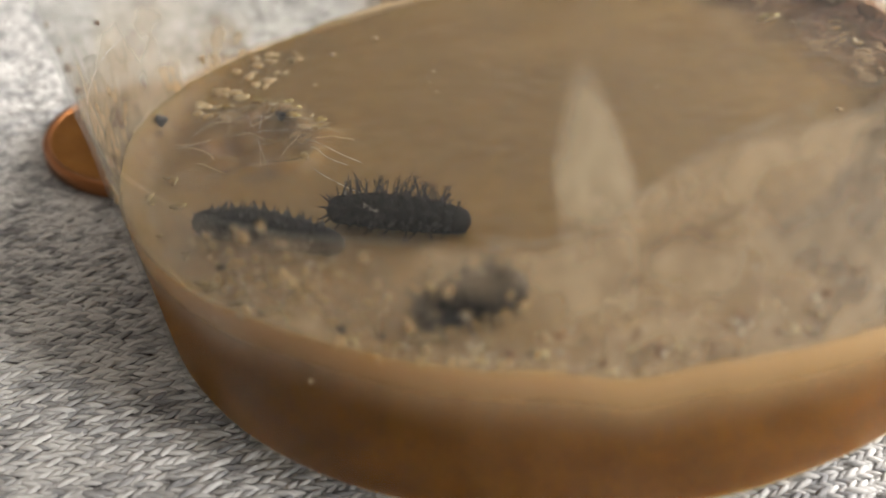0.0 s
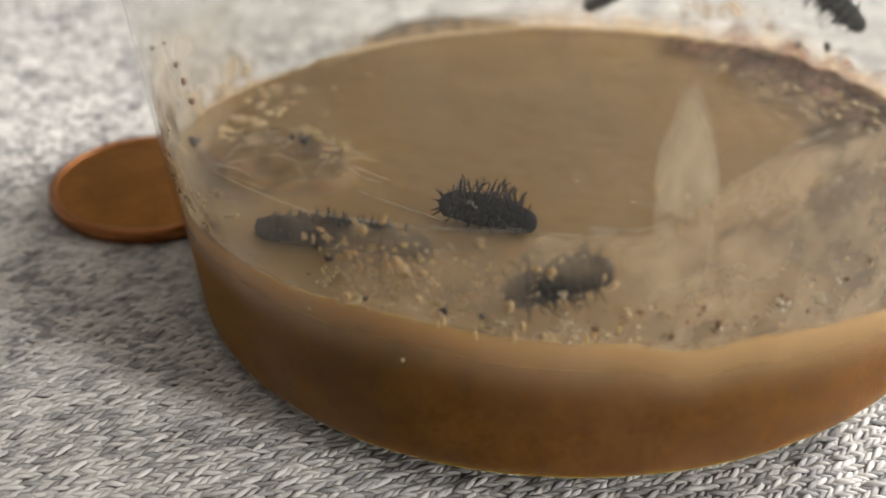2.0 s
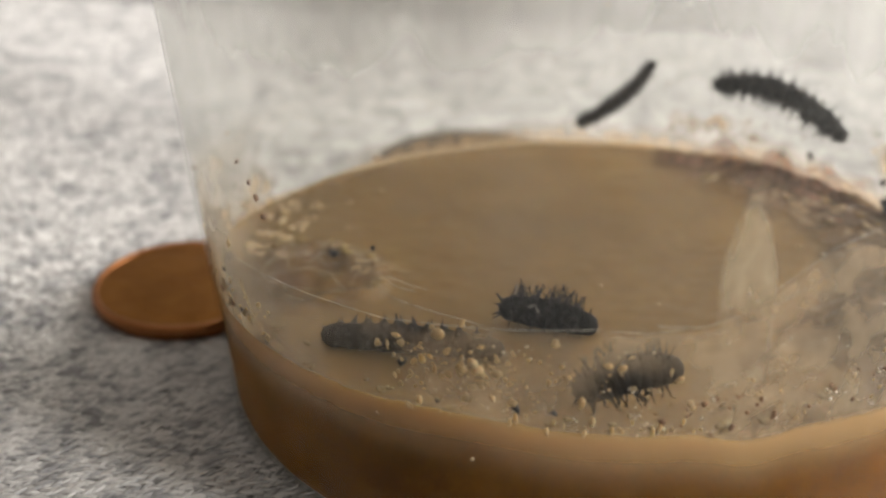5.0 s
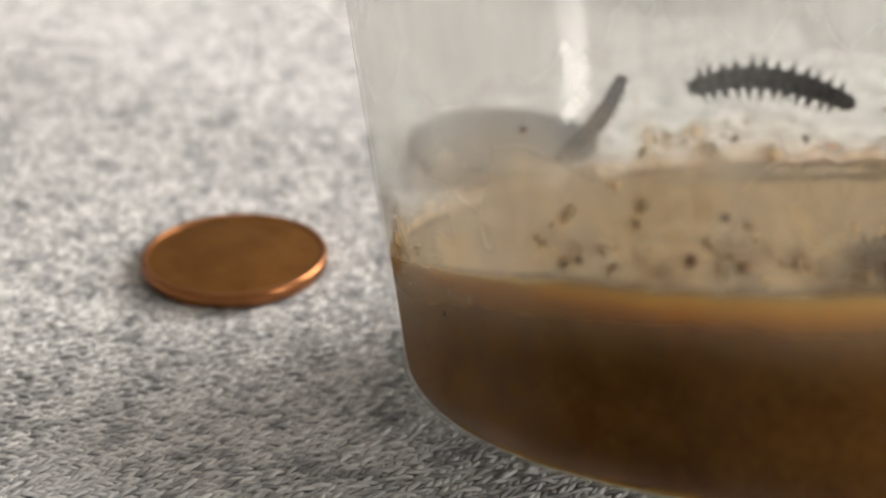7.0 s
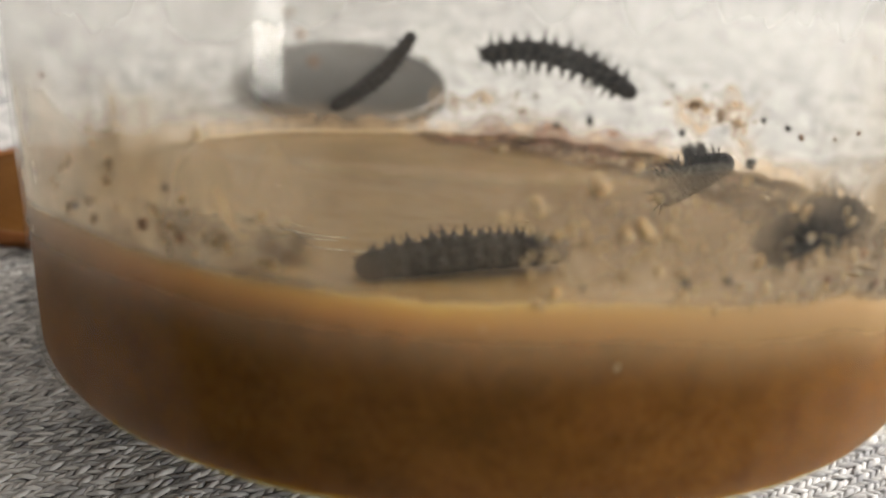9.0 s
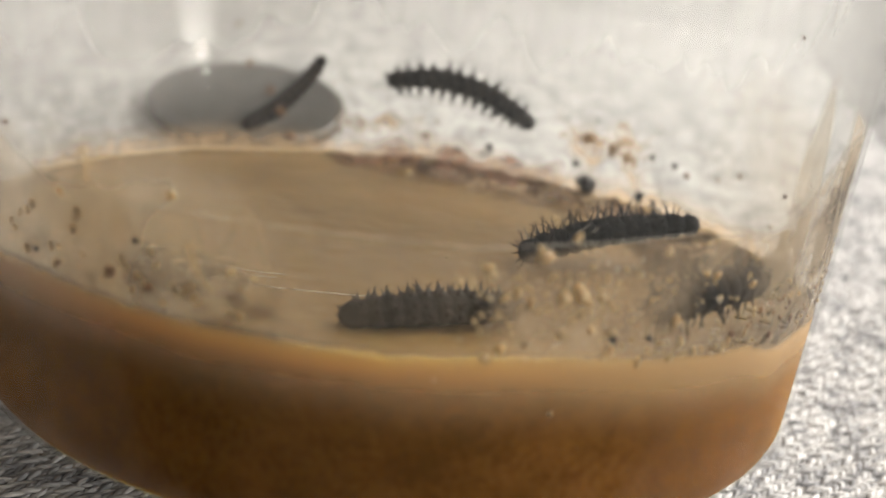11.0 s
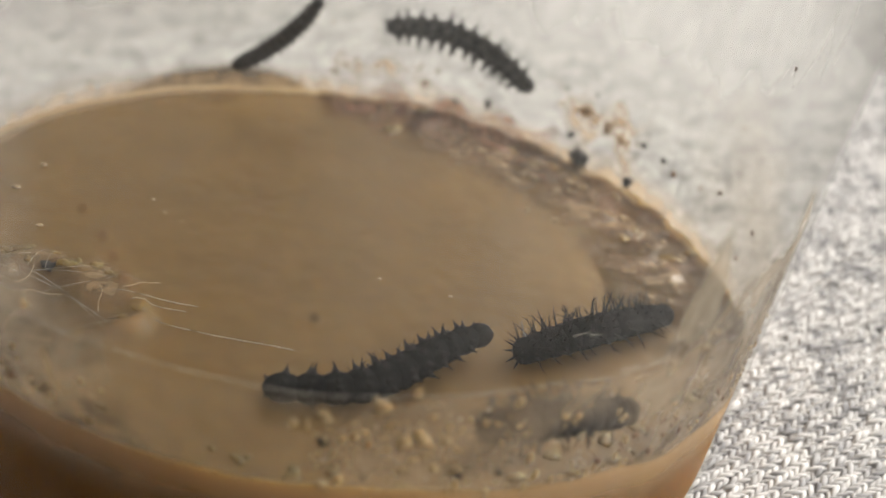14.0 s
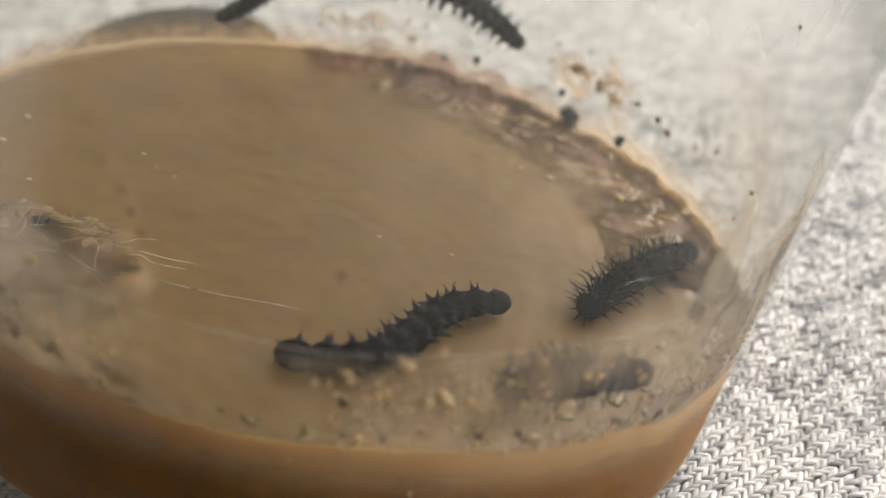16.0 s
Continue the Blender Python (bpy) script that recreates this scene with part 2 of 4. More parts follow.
    drawn.inputs["Strength"].default_value, drawn.inputs["Distance"].default_value = 0.015, 0.0004
    lines = N.new("ShaderNodeTexNoise")
    lines.inputs["Scale"].default_value, lines.inputs["Detail"].default_value = 420, 2
    upright = N.new("ShaderNodeMapping")
    upright.inputs["Scale"].default_value = (1, 1, 0.02)
    L.new(co.outputs["Object"], upright.inputs["Vector"])
    L.new(upright.outputs["Vector"], lines.inputs["Vector"])
    L.new(lines.outputs["Fac"], drawn.inputs["Height"])
    L.new(drawn.outputs["Normal"], gl.inputs["Normal"])
    fr = N.new("ShaderNodeLayerWeight")
    steep = N.new("ShaderNodeMath")
    steep.operation = "POWER"
    steep.inputs[1].default_value = 3.0
    L.new(fr.outputs["Facing"], steep.inputs[0])
    half = N.new("ShaderNodeMath")
    half.operation = "MULTIPLY_ADD"
    half.inputs[1].default_value, half.inputs[2].default_value = 0.28, 0.017
    L.new(steep.outputs["Value"], half.inputs[0])
    c = N.new("ShaderNodeMixShader")
    wetted = N.new("ShaderNodeMapRange")            # where food wets the inner face only the outer one mirrors
    wetted.interpolation_type = "SMOOTHSTEP"
    wetted.inputs["From Min"].default_value, wetted.inputs["From Max"].default_value = 0.0085, 0.0125
    wetted.inputs["To Min"].default_value, wetted.inputs["To Max"].default_value = 0.5, 1.0
    L.new(xyz.outputs["Z"], wetted.inputs["Value"])
    mirror = N.new("ShaderNodeMath")
    mirror.operation = "MULTIPLY"
    L.new(half.outputs["Value"], mirror.inputs[0])
    L.new(wetted.outputs["Result"], mirror.inputs[1])
    L.new(mirror.outputs["Value"], c.inputs["Fac"])
    L.new(a.outputs["Shader"], c.inputs[1])
    L.new(gl.outputs["BSDF"], c.inputs[2])
    L.new(c.outputs["Shader"], out.inputs["Surface"])
    return m


M_CUP = plastic("clear_milky_plastic", 0.055, (0.985, 0.985, 0.975))
# one paste in two tones: sides darker as shaded, top paler as lit
M_FOOD = mottled("tan_food_paste", (0.103, 0.042, 0.0056), (0.180, 0.078, 0.0135), 330, rough=0.6, sss=1.0, sss_radius=(1.0, 0.70, 0.34), sss_scale=0.0055, lo=0.38, hi=0.62, fine=0.5, spec=0.0)
M_FOODTOP = mottled("tan_food_lit_top", (0.142, 0.081, 0.0165), (0.205, 0.119, 0.0285), 110, rough=0.5, bump=0.00004, bump_scale=900, sss=1.0, sss_radius=(1.0, 0.72, 0.36), sss_scale=0.0038, fine=0.45, spec=0.35, coat=0.2)
M_YARN = mottled("heather_grey_yarn", (0.245, 0.245, 0.25), (0.60, 0.592, 0.575), 230, rough=0.85, island=0.25, lo=0.34, hi=0.58, fine=0.25, spec=0.2)
M_SHEET = mottled("grey_knit_backing", (0.10, 0.10, 0.098), (0.26, 0.255, 0.245), 300, rough=0.95, bump=0.0004, bump_scale=900, lo=0.35, hi=0.65)
M_COPPER = mottled("aged_copper", (0.22, 0.092, 0.018), (0.36, 0.16, 0.036), 260, rough=0.4, metal=1.0, bump=0.00003, bump_scale=500)
M_RIM = mottled("worn_copper_edge", (0.25, 0.10, 0.035), (0.40, 0.17, 0.07), 300, rough=0.3, metal=1.0)
# base far below cupronickel's own: a dark reflection put into the colour
M_STEEL = mottled("darkened_cupronickel", (0.045, 0.044, 0.042), (0.10, 0.098, 0.094), 260, rough=0.4, metal=1.0, bump=0.00004, bump_scale=600)
M_BODY = mottled("black_larva_skin", (0.0025, 0.0025, 0.003), (0.009, 0.009, 0.010), 1400, rough=0.85, spec=0.06, bump=0.00006, bump_scale=5000)
M_BROWNSKIN = mottled("brown_larva_skin", (0.008, 0.006, 0.005), (0.035, 0.026, 0.020), 1400, rough=0.85, spec=0.06, bump=0.00006, bump_scale=5000)
M_SPINE = mottled("dark_bristle", (0.003, 0.003, 0.003), (0.014, 0.013, 0.012), 2500, rough=0.6, spec=0.2)
M_PALE = mottled("pale_bristle", (0.05, 0.045, 0.04), (0.2, 0.19, 0.16), 2500, rough=0.4)
M_HEAD = mottled("glossy_head_capsule", (0.004, 0.004, 0.004), (0.014, 0.012, 0.011), 1800, rough=0.7, spec=0.12)
M_FRASS = mottled("dark_frass", (0.008, 0.008, 0.009), (0.03, 0.028, 0.028), 1500, rough=0.75, bump=0.00008, bump_scale=4000)
M_CRUMB = mottled("tan_food_crumb", (0.30, 0.205, 0.095), (0.47, 0.35, 0.19), 900, rough=0.4, island=0.5, sss=0.6, sss_radius=(1, 0.7, 0.4), sss_scale=0.0006)
M_FLAKE = film("tan_dried_flake", (0.74, 0.56, 0.36), 0.3, 0.6, 900, 0.36, low=0.6)
# glints on the wet film, painted as pale glossy beads
M_DROP = mottled("wet_glint", (0.55, 0.47, 0.36), (0.75, 0.68, 0.56), 900, rough=0.05, spec=1.0, coat=1.0)
M_SHRED = mottled("torn_food_shred", (0.34, 0.25, 0.14), (0.52, 0.41, 0.27), 900, rough=0.3)
M_BEAD = film("wet_food_bead", (0.66, 0.52, 0.32), 0.25, 0.6, 900, 0.72, gloss=0.12, low=0.6, through=0.55)
M_RUST = mottled("reddish_brown_crumb", (0.11, 0.055, 0.028), (0.23, 0.125, 0.062), 900, rough=0.85, island=0.5)
M_PALECRUMB = mottled("pale_wet_crumb", (0.29, 0.21, 0.115), (0.50, 0.39, 0.25), 900, rough=0.55, island=0.5, sss=0.5, sss_radius=(1, 0.7, 0.4), sss_scale=0.0006)
M_FILM = film("food_film_on_wall", (0.60, 0.46, 0.30), 0.36, 0.62, 360, 0.62, (1, 1, 1.0), low=0.35)
M_HAZE = film("cloudy_band", (0.25, 0.18, 0.11), 0.30, 0.70, 260, 0.62, (1, 1, 0.5), low=0.5)
M_SIDE = film("beige_side_film", (0.66, 0.55, 0.41), 0.30, 0.68, 120, 0.42, (1, 1, 0.6), gloss=0.8, low=0.6)
M_LEFT = film("cream_wall_film", (0.78, 0.65, 0.47), 0.30, 0.66, 190, 0.48, (1, 1, 0.6), gloss=0.8, low=0.6)
M_THIN = film("thin_food_film", (0.50, 0.405, 0.29), 0.36, 0.62, 330, 0.30, (1, 1, 0.8), low=0.4)
M_SMEAR = film("dried_tan_smear", (0.58, 0.41, 0.235), 0.34, 0.56, 420, 0.62, low=0.05)
M_DRIP = film("thin_tan_drips", (0.64, 0.47, 0.25), 0.38, 0.62, 380, 0.62, (1, 1, 0.3), low=0.05)
M_RUSTFILM = film("reddish_smear", (0.30, 0.15, 0.085), 0.34, 0.60, 330, 0.8, low=0.1)
M_RIMBAND = film("pale_rim_film", (0.62, 0.47, 0.29), 0.25, 0.65, 300, 0.85, gloss=0.6, low=0.75, through=0.2)
M_CRUST = film("reddish_crust", (0.40, 0.25, 0.155), 0.36, 0.62, 300, 0.6, gloss=0.5, low=0.1)
M_SCUM = film("pale_food_scum", (0.46, 0.34, 0.21), 0.42, 0.56, 480, 0.9, gloss=0.25, low=0.0)
M_WETPATCH = film("brown_wet_patch", (0.16, 0.085, 0.038), 0.44, 0.62, 560, 0.62, low=0.0)
M_WEB = film("pale_webbed_food", (0.56, 0.42, 0.26), 0.40, 0.62, 420, 0.7, gloss=0.4, low=0.1)
M_STREAK = film("pale_wiped_streak", (0.64, 0.53, 0.37), 0.30, 0.60, 420, 0.62, (1, 1, 0.5), low=0.3)
M_BACKGLOW = film("orange_back_glow", (0.70, 0.50, 0.29), 0.25, 0.65, 420, 0.9, (1, 1, 0.8), low=0.6)
# backlit glow of the front edge, put into a film's colour
M_GOLD = film("golden_edge_glow", (0.58, 0.38, 0.185), 0.25, 0.65, 160, 0.9, (1, 1, 0.5), gloss=0.7, low=0.93, through=0.0)
M_SILK = film("silk_thread", (0.78, 0.74, 0.66), 0.35, 0.6, 700, 0.8, low=0.3)
# tones of the unseen walls and ceiling set the fill light on the cup
M_WALL = mottled("room_wall_paint", (0.15, 0.14, 0.127), (0.20, 0.188, 0.17), 3, rough=0.8, bump=0.001, bump_scale=60)
M_CEIL = mottled("ceiling_paint", (0.54, 0.53, 0.515), (0.60, 0.59, 0.575), 3, rough=0.85)
M_FLOOR = mottled("floor_boards", (0.16, 0.1, 0.06), (0.3, 0.2, 0.12), 6, rough=0.5)
M_FRAME = mottled("window_frame_paint", (0.7, 0.7, 0.68), (0.78, 0.78, 0.76), 8, rough=0.4)


# ---------------------------------------------------------------- the room: unseen, added to shape the light
def slab(name, lo, hi, material, label="", category=""):
    bm = bmesh.new()
    box(bm, lo, hi)
    ob = new(name, link_mesh(name, bm, material))
    for f in ob.data.polygons:
        f.use_smooth = False
    return tagged(ob, label, category, kind="structure")


FLOOR_Z = -0.76
slab("floor", (-2.0, -2.0, FLOOR_Z - 0.1), (1.6, 2.2, FLOOR_Z), M_FLOOR, "brown wooden floor of the room", "floor")
slab("ceiling", (-2.1, -2.1, 1.9), (1.72, 2.3, 2.0), M_CEIL, "plain painted ceiling, unseen, toned to bounce fill light", "ceiling")
slab("wall_west", (-2.12, -2.12, FLOOR_Z), (-2.0, 2.32, 1.9), M_WALL, "plain painted wall, unseen, toned to set the fill light", "wall")
slab("wall_north", (-2.0, 2.2, FLOOR_Z), (1.6, 2.32, 1.9), M_WALL, "plain painted wall, unseen, toned to set the fill light", "wall")
slab("wall_south", (-2.0, -2.12, FLOOR_Z), (1.6, -2.0, 1.9), M_WALL, "plain painted wall, unseen, toned to set the fill light", "wall")
bm = bmesh.new()
walls = [-2.12] + [y for w in WINDOWS for y in w[:2]] + [2.32]
for a, b in zip(walls[::2], walls[1::2]):
    box(bm, (1.6, a, FLOOR_Z), (1.72, b, 1.9))
for w0, w1, sill, head in WINDOWS:
    box(bm, (1.6, w0, FLOOR_Z), (1.72, w1, sill))
    box(bm, (1.6, w0, head), (1.72, w1, 1.9))
east = new("wall_east", link_mesh("wall_east", bm, M_WALL))
tagged(east, "unseen painted wall added with two window openings", "wall", kind="structure")
for i, (y0, y1, z0, z1) in enumerate(WINDOWS):
    win = thing("window_%d" % (i + 1), "unseen white-framed window added to let daylight in", "window", kind="structure")
    mid = (y0 + y1) / 2
    bm = bmesh.new()
    for lo, hi in (((1.66, y0, z0), (1.71, y0 + 0.05, z1)), ((1.66, y1 - 0.05, z0), (1.71, y1, z1)), ((1.66, y0 + 0.05, z0), (1.71, y1 - 0.05, z0 + 0.05)), ((1.66, y0 + 0.05, z1 - 0.05), (1.71, y1 - 0.05, z1)), ((1.665, mid - 0.012, z0 + 0.05), (1.705, mid + 0.012, z1 - 0.05))):
        box(bm, lo, hi)
    part("window_frame", bm, M_FRAME, win)

# ---------------------------------------------------------------- table and knitted fabric
table = thing("table", "wooden table under the grey knitted fabric", "table")
bm = bmesh.new()
box(bm, (-0.55, -0.45, -0.035), (0.55, 0.65, -0.0042))
bmesh.ops.bevel(bm, geom=bm.edges[:], offset=0.004, segments=2, affect="EDGES")
part("tabletop", bm, M_FLOOR, table)
for x, y in ((-0.5, -0.4), (0.5, -0.4), (-0.5, 0.6), (0.5, 0.6)):
    bm = bmesh.new()
    box(bm, (x - 0.025, y - 0.025, FLOOR_Z), (x + 0.025, y + 0.025, -0.035))
    part("leg", bm, M_FLOOR, table)

# knitted fabric: a soft sheet, and the loops of its yarn on top
KNIT = radians(31)                     # the way the columns of loops run
COURSE, WALE = 0.00072, 0.00106


def sag(x, y):
    return 0.0005 * noise.noise(Vector((x * 35, y * 35, 0.3)))


bm = bmesh.new()
g = 110
grid = [[bm.verts.new((x, y, -0.00040 + sag(x, y))) for x in np.linspace(-0.54, 0.54, g)] for y in np.linspace(-0.44, 0.64, g)]
for r0, r1 in zip(grid, grid[1:]):
    for i in range(g - 1):
        bm.faces.new((r0[i], r0[i + 1], r1[i + 1], r1[i]))
fabric = thing("knitted_fabric", "heather grey knitted fabric spread flat on the table", "fabric")
sheet = part("backing", bm, M_SHEET, fabric)
md = sheet.modifiers.new("thick", "SOLIDIFY")
md.thickness, md.offset = 0.003, -1


def loop_leg(side):
    """Half a knitted loop: a plump slanting spindle of yarn, as points and faces."""
    pts, faces, n = [], [], 4
    length, thick, slant = 0.00168, 0.00028, radians(24) * side
    c, s = math.cos(slant), math.sin(slant)
    for u, w in ((-0.5, 0.12), (-0.3, 0.8), (0.0, 1.0), (0.3, 0.85), (0.5, 0.15)):
        for k in range(n):
            a = 2 * math.pi * k / n
            x, y, z = u * length, w * thick * math.cos(a), w * thick * 0.6 * math.sin(a) + 0.00016 * math.cos(u * 2.6)
            pts.append((x * c - y * s, x * s + y * c + side * 0.00026, z))
    for i in range(4):
        for k in range(n):
            j = (k + 1) % n
            faces.append((i * n + k, i * n + j, (i + 1) * n + j, (i + 1) * n + k))
    return np.array(pts), np.array(faces)


def knit_field():
    """Loops over the part of the fabric that is seen near: the first few as pieces, the rest joined."""
    rng = np.random.default_rng(5)
    ck, sk = math.cos(KNIT), math.sin(KNIT)
    legs = [loop_leg(1), loop_leg(-1)]
    single = []
    for p, f in legs:
        me = bpy.data.meshes.new("yarn_loop")
        me.from_pydata(p.tolist(), [], f.tolist())
        me.materials.append(M_YARN)
        for q in me.polygons:
            q.use_smooth = True
        single.append(me)
    verts, quads, base, count = [], [], 0, 0
    for i in range(-210, 210):
        for j in range(-145, 145):
            u, v = i * COURSE, j * WALE
            x, y = u * ck - v * sk, u * sk + v * ck
            if not (-0.118 < x < 0.072 and -0.062 < y < 0.108) or x < -0.085 and y < -0.03 or x > 0.03 and y > 0.09 or math.hypot(x - 0.003, y + 0.006) < 0.016:
                continue
            for leg in (0, 1):
                p, f = legs[leg]
                turn = KNIT + rng.normal(0, 0.10)
                c, s = math.cos(turn), math.sin(turn)
                size = 1 + rng.normal(0, 0.09)
                dx, dy, dz = rng.normal(0, 0.00006, 3)
                z = sag(x, y) - 0.00045 + dz
                if count < 300 and -0.045 < x < -0.02 and -0.045 < y < -0.03:
                    ob = new("yarn_loop", single[leg])
                    ob.matrix_world = Matrix.Translation((x + dx, y + dy, z)) @ pose(0, 0, 0, 0, 0, math.degrees(turn)) @ Matrix.Diagonal((size, size, size, 1))
                    ob.parent = fabric
                    count += 1
                    continue
                q = p * size
                verts.append(np.stack([q[:, 0] * c - q[:, 1] * s + x + dx, q[:, 0] * s + q[:, 1] * c + y + dy, q[:, 2] + z], 1))
                quads.append(f + base)
                base += len(p)
    me = bpy.data.meshes.new("knit_surface")
    me.from_pydata(np.concatenate(verts).tolist(), [], np.concatenate(quads).tolist())
    me.materials.append(M_YARN)
    me.polygons.foreach_set("use_smooth", [True] * len(me.polygons))
    ob = new("knit_surface", me)
    ob.parent = fabric
    tagged(ob, "rows of small slanting knitted loops", kind="stuff")


# ---------------------------------------------------------------- coins
def coin(name, radius, thick, face, edge, label, place, turn, reeds=0):
    top = thing(name, label, "coin")
    r, t = radius, thick
    bm = lathe([(0, 0.0001), (r * 0.92, 0.0001), (r * 0.945, 0.0), (r * 0.985, 0.00006), (r, 0.0002), (r, t - 0.0002), (r * 0.985, t - 0.00004), (r * 0.965, t)
                , (r * 0.94, t - 0.00003), (r * 0.925, t - 0.00016)], 128)
    if reeds:
        for v in bm.verts:
            if v.co.xy.length > r * 0.995:
                a = math.atan2(v.co.y, v.co.x)
                v.co.xy *= 1 - 0.006 * (0.5 + 0.5 * math.sin(a * reeds))
    part("edge", bm, edge, top)
    bm = bmesh.new()
    n, m = 72, 26
    rows = [[bm.verts.new((0, 0, t - 0.00016))]]
    for i in range(1, m + 1):
        rr = r * 0.927 * i / m
        rows.append([bm.verts.new((rr * math.cos(a), rr * math.sin(a), t - 0.00017)) for a in (2 * math.pi * k / n for k in range(n))])
    for v in bm.verts:
        p = v.co / r
        # a worn, domed emblem and a ring of blurred marks: plain relief
        dome = max(0, 1 - (p.x * 1.7 + 0.1) ** 2 - (p.y * 1.25 + 0.05) ** 2)
        marks = max(0, noise.noise(Vector((p.x * 9, p.y * 9, 2)))) * smooth(0.62, 0.72, p.xy.length) * (1 - smooth(0.84, 0.9, p.xy.length))
        v.co.z += 0.00016 * dome ** 0.6 + 0.00012 * marks + 0.00004 * noise.noise(Vector((p.x * 12, p.y * 12, 7))) * dome
    for i in range(n):
        bm.faces.new((rows[0][0], rows[1][i], rows[1][(i + 1) % n]))
    for ra, rb in zip(rows[1:], rows[2:]):
        for i in range(n):
            j = (i + 1) % n
            bm.faces.new((ra[i], rb[i], rb[j], ra[j]))
    part("face", bm, face, top)
    top.matrix_world = pose(place[0], place[1], 0.00015, 0, 0, turn)
    return top


coin("copper_coin", 0.009525, 0.00152, M_COPPER, M_RIM, "brown copper coin with a worn bright edge lying on the fabric", (-0.0397, 0.0005), 40)
coin("silver_coin", 0.01213, 0.00175, M_STEEL, M_STEEL, "dull grey silver coin with a reeded edge lying on the fabric", (-0.0151, 0.0363), 10, reeds=40)

# ---------------------------------------------------------------- the cup (in its own space, metres)
CUP_R, CUP_K, CUP_H, WALL_T = 0.03207, 0.0614, 0.075, 0.0003


def cup_radius(z):
    return CUP_R + CUP_K * z


def on_wall(az, z, off=0.0):
    """A place on the inner wall: degrees round from the front, height, and how far in from the wall."""
    r = cup_radius(z) - WALL_T - off
    a = radians(az)
    return Vector((r * math.sin(a), -r * math.cos(a), z))


def wall_pose(az, z, off=0.0, roll=0.0):
    """The pose of a flat thing on the inner wall: its x runs round, its y up, its z inwards."""
    a = radians(az)
    across, inward = Vector((math.cos(a), math.sin(a), 0)), Vector((-math.sin(a), math.cos(a), 0))
    m = Matrix((across, (0, 0, 1), inward)).transposed().to_4x4()
    return Matrix.Translation(on_wall(az, z, off)) @ m @ pose(0, 0, 0, 0, 0, roll)


cup = thing("plastic_cup", "clear milky plastic cup with tan food, larvae and smears inside", "cup")
f = 0.0020
outer = [(cup_radius(f) - f + f * math.sin(a), f - f * math.cos(a)) for a in np.linspace(0, math.pi / 2, 8)]
wall_out = outer + [(cup_radius(z), z) for z in np.linspace(0.006, CUP_H, 16)]
wall_in = [(cup_radius(z) - WALL_T, z) for z in np.linspace(CUP_H, 0.006, 16)] + [(max(r - WALL_T, 0), z + WALL_T * 0.9) for r, z in reversed(outer)]
part("wall", lathe(wall_out + wall_in, 160, closed=True), M_CUP, cup)
br = cup_radius(f) - f
part("base", lathe([(0, 0.0003), (br - 0.004, 0.0003), (br - 0.002, 0.0), (br - 0.0002, 0.0), (br - 0.0002, 0.0003), (br - 0.002, 0.0003), (br - 0.004, 0.0006), (0, 0.0006)], 96), M_CUP, cup)
part("rim", lathe([(cup_radius(CUP_H) + 0.0012 * math.cos(a), CUP_H + 0.0012 + 0.0012 * math.sin(a)) for a in np.linspace(0, 2 * math.pi, 12, endpoint=False)], 120, closed=True), M_CUP, cup)


def rubbed(az, z):
    """Where a larva lies on the wall it has rubbed the film thin."""
    return 0.95 * math.exp(-((az - 34) / 7) ** 2 - ((z - 0.0158) / 0.0022) ** 2) + 0.55 * math.exp(-((az - 21) / 3) ** 2 - ((z - 0.0185) / 0.0022) ** 2) + 0.65 * math.exp(-((az + 2) / 8) ** 2 - ((z - 0.0150) / 0.0032) ** 2)


def patch(name, material, az0, az1, z_lo, z_hi, parent, n=60, k=24, edge=0.2, label="", off=0.00012, ragged=0.25, foot=False):
    """A thin film on the inner wall. z_lo and z_hi may depend on the angle. It thins out at its ragged edge."""
    bm = bmesh.new()
    lay = bm.verts.layers.float.new("cover")
    rows = []
    for i in range(n + 1):
        az = az0 + (az1 - az0) * i / n
        lo, hi = z_lo(az), z_hi(az)
        row = []
        for j in range(k + 1):
            v = j / k
            q = bm.verts.new(on_wall(az, lo + (hi - lo) * v, off))
            u = i / n
            e = min(u, 1 - u) / edge
            top = (1 - v) / edge
            w = min(1, e, top, v / edge if foot else 1) + ragged * noise.noise(Vector((az * 0.25, v * 5, len(name))))
            w *= 1 - rubbed(az, q.co.z)
            q[lay] = max(0, min(1, w)) if 0 < i < n and 0 < j + (not foot) and j < k else 0
            row.append(q)
        rows.append(row)
    for a, b in zip(rows, rows[1:]):
        for j in range(k):
            bm.faces.new((a[j], b[j], b[j + 1], a[j + 1]))
    return part(name, bm, material, parent, label)


def crumbs(name, material, count, az, z, size, seed, parent, label="", flat=0.5, pull=None):
    """Scattered crumbs stuck to the inner wall, joined."""
    rng = random.Random(seed)
    bm = bmesh.new()
    lay = bm.verts.layers.float.new("cover")
    for i in range(count):
        a, h = rng.uniform(*az), rng.uniform(*z)
        if pull:
            a, h = rng.gauss((az[0] + az[1]) / 2, (az[1] - az[0]) / 5), rng.gauss((z[0] + z[1]) / 2, (z[1] - z[0]) / 5)
        s = size * (0.35 + 1.3 * rng.random() ** 2)
        blob(bm, wall_pose(a, h, s * flat * 0.6, rng.uniform(0, 180)), (s, s * rng.uniform(0.35, 1), s * flat), 0.6, rng.random() * 50, 5, 8)
    for v in bm.verts:
        v[lay] = 1.0
    ob = part(name, bm, material, parent, label)
    return tagged(ob, kind="stuff")


# films and smears
def film_top(az):
    """The upper border of the film: level in front, higher beyond the streak."""
    return 0.0193 + 0.0008 * smooth(4, 26, az) + 0.0044 * smooth(41, 56, az) - 0.0006 * smooth(-30, -56, az)


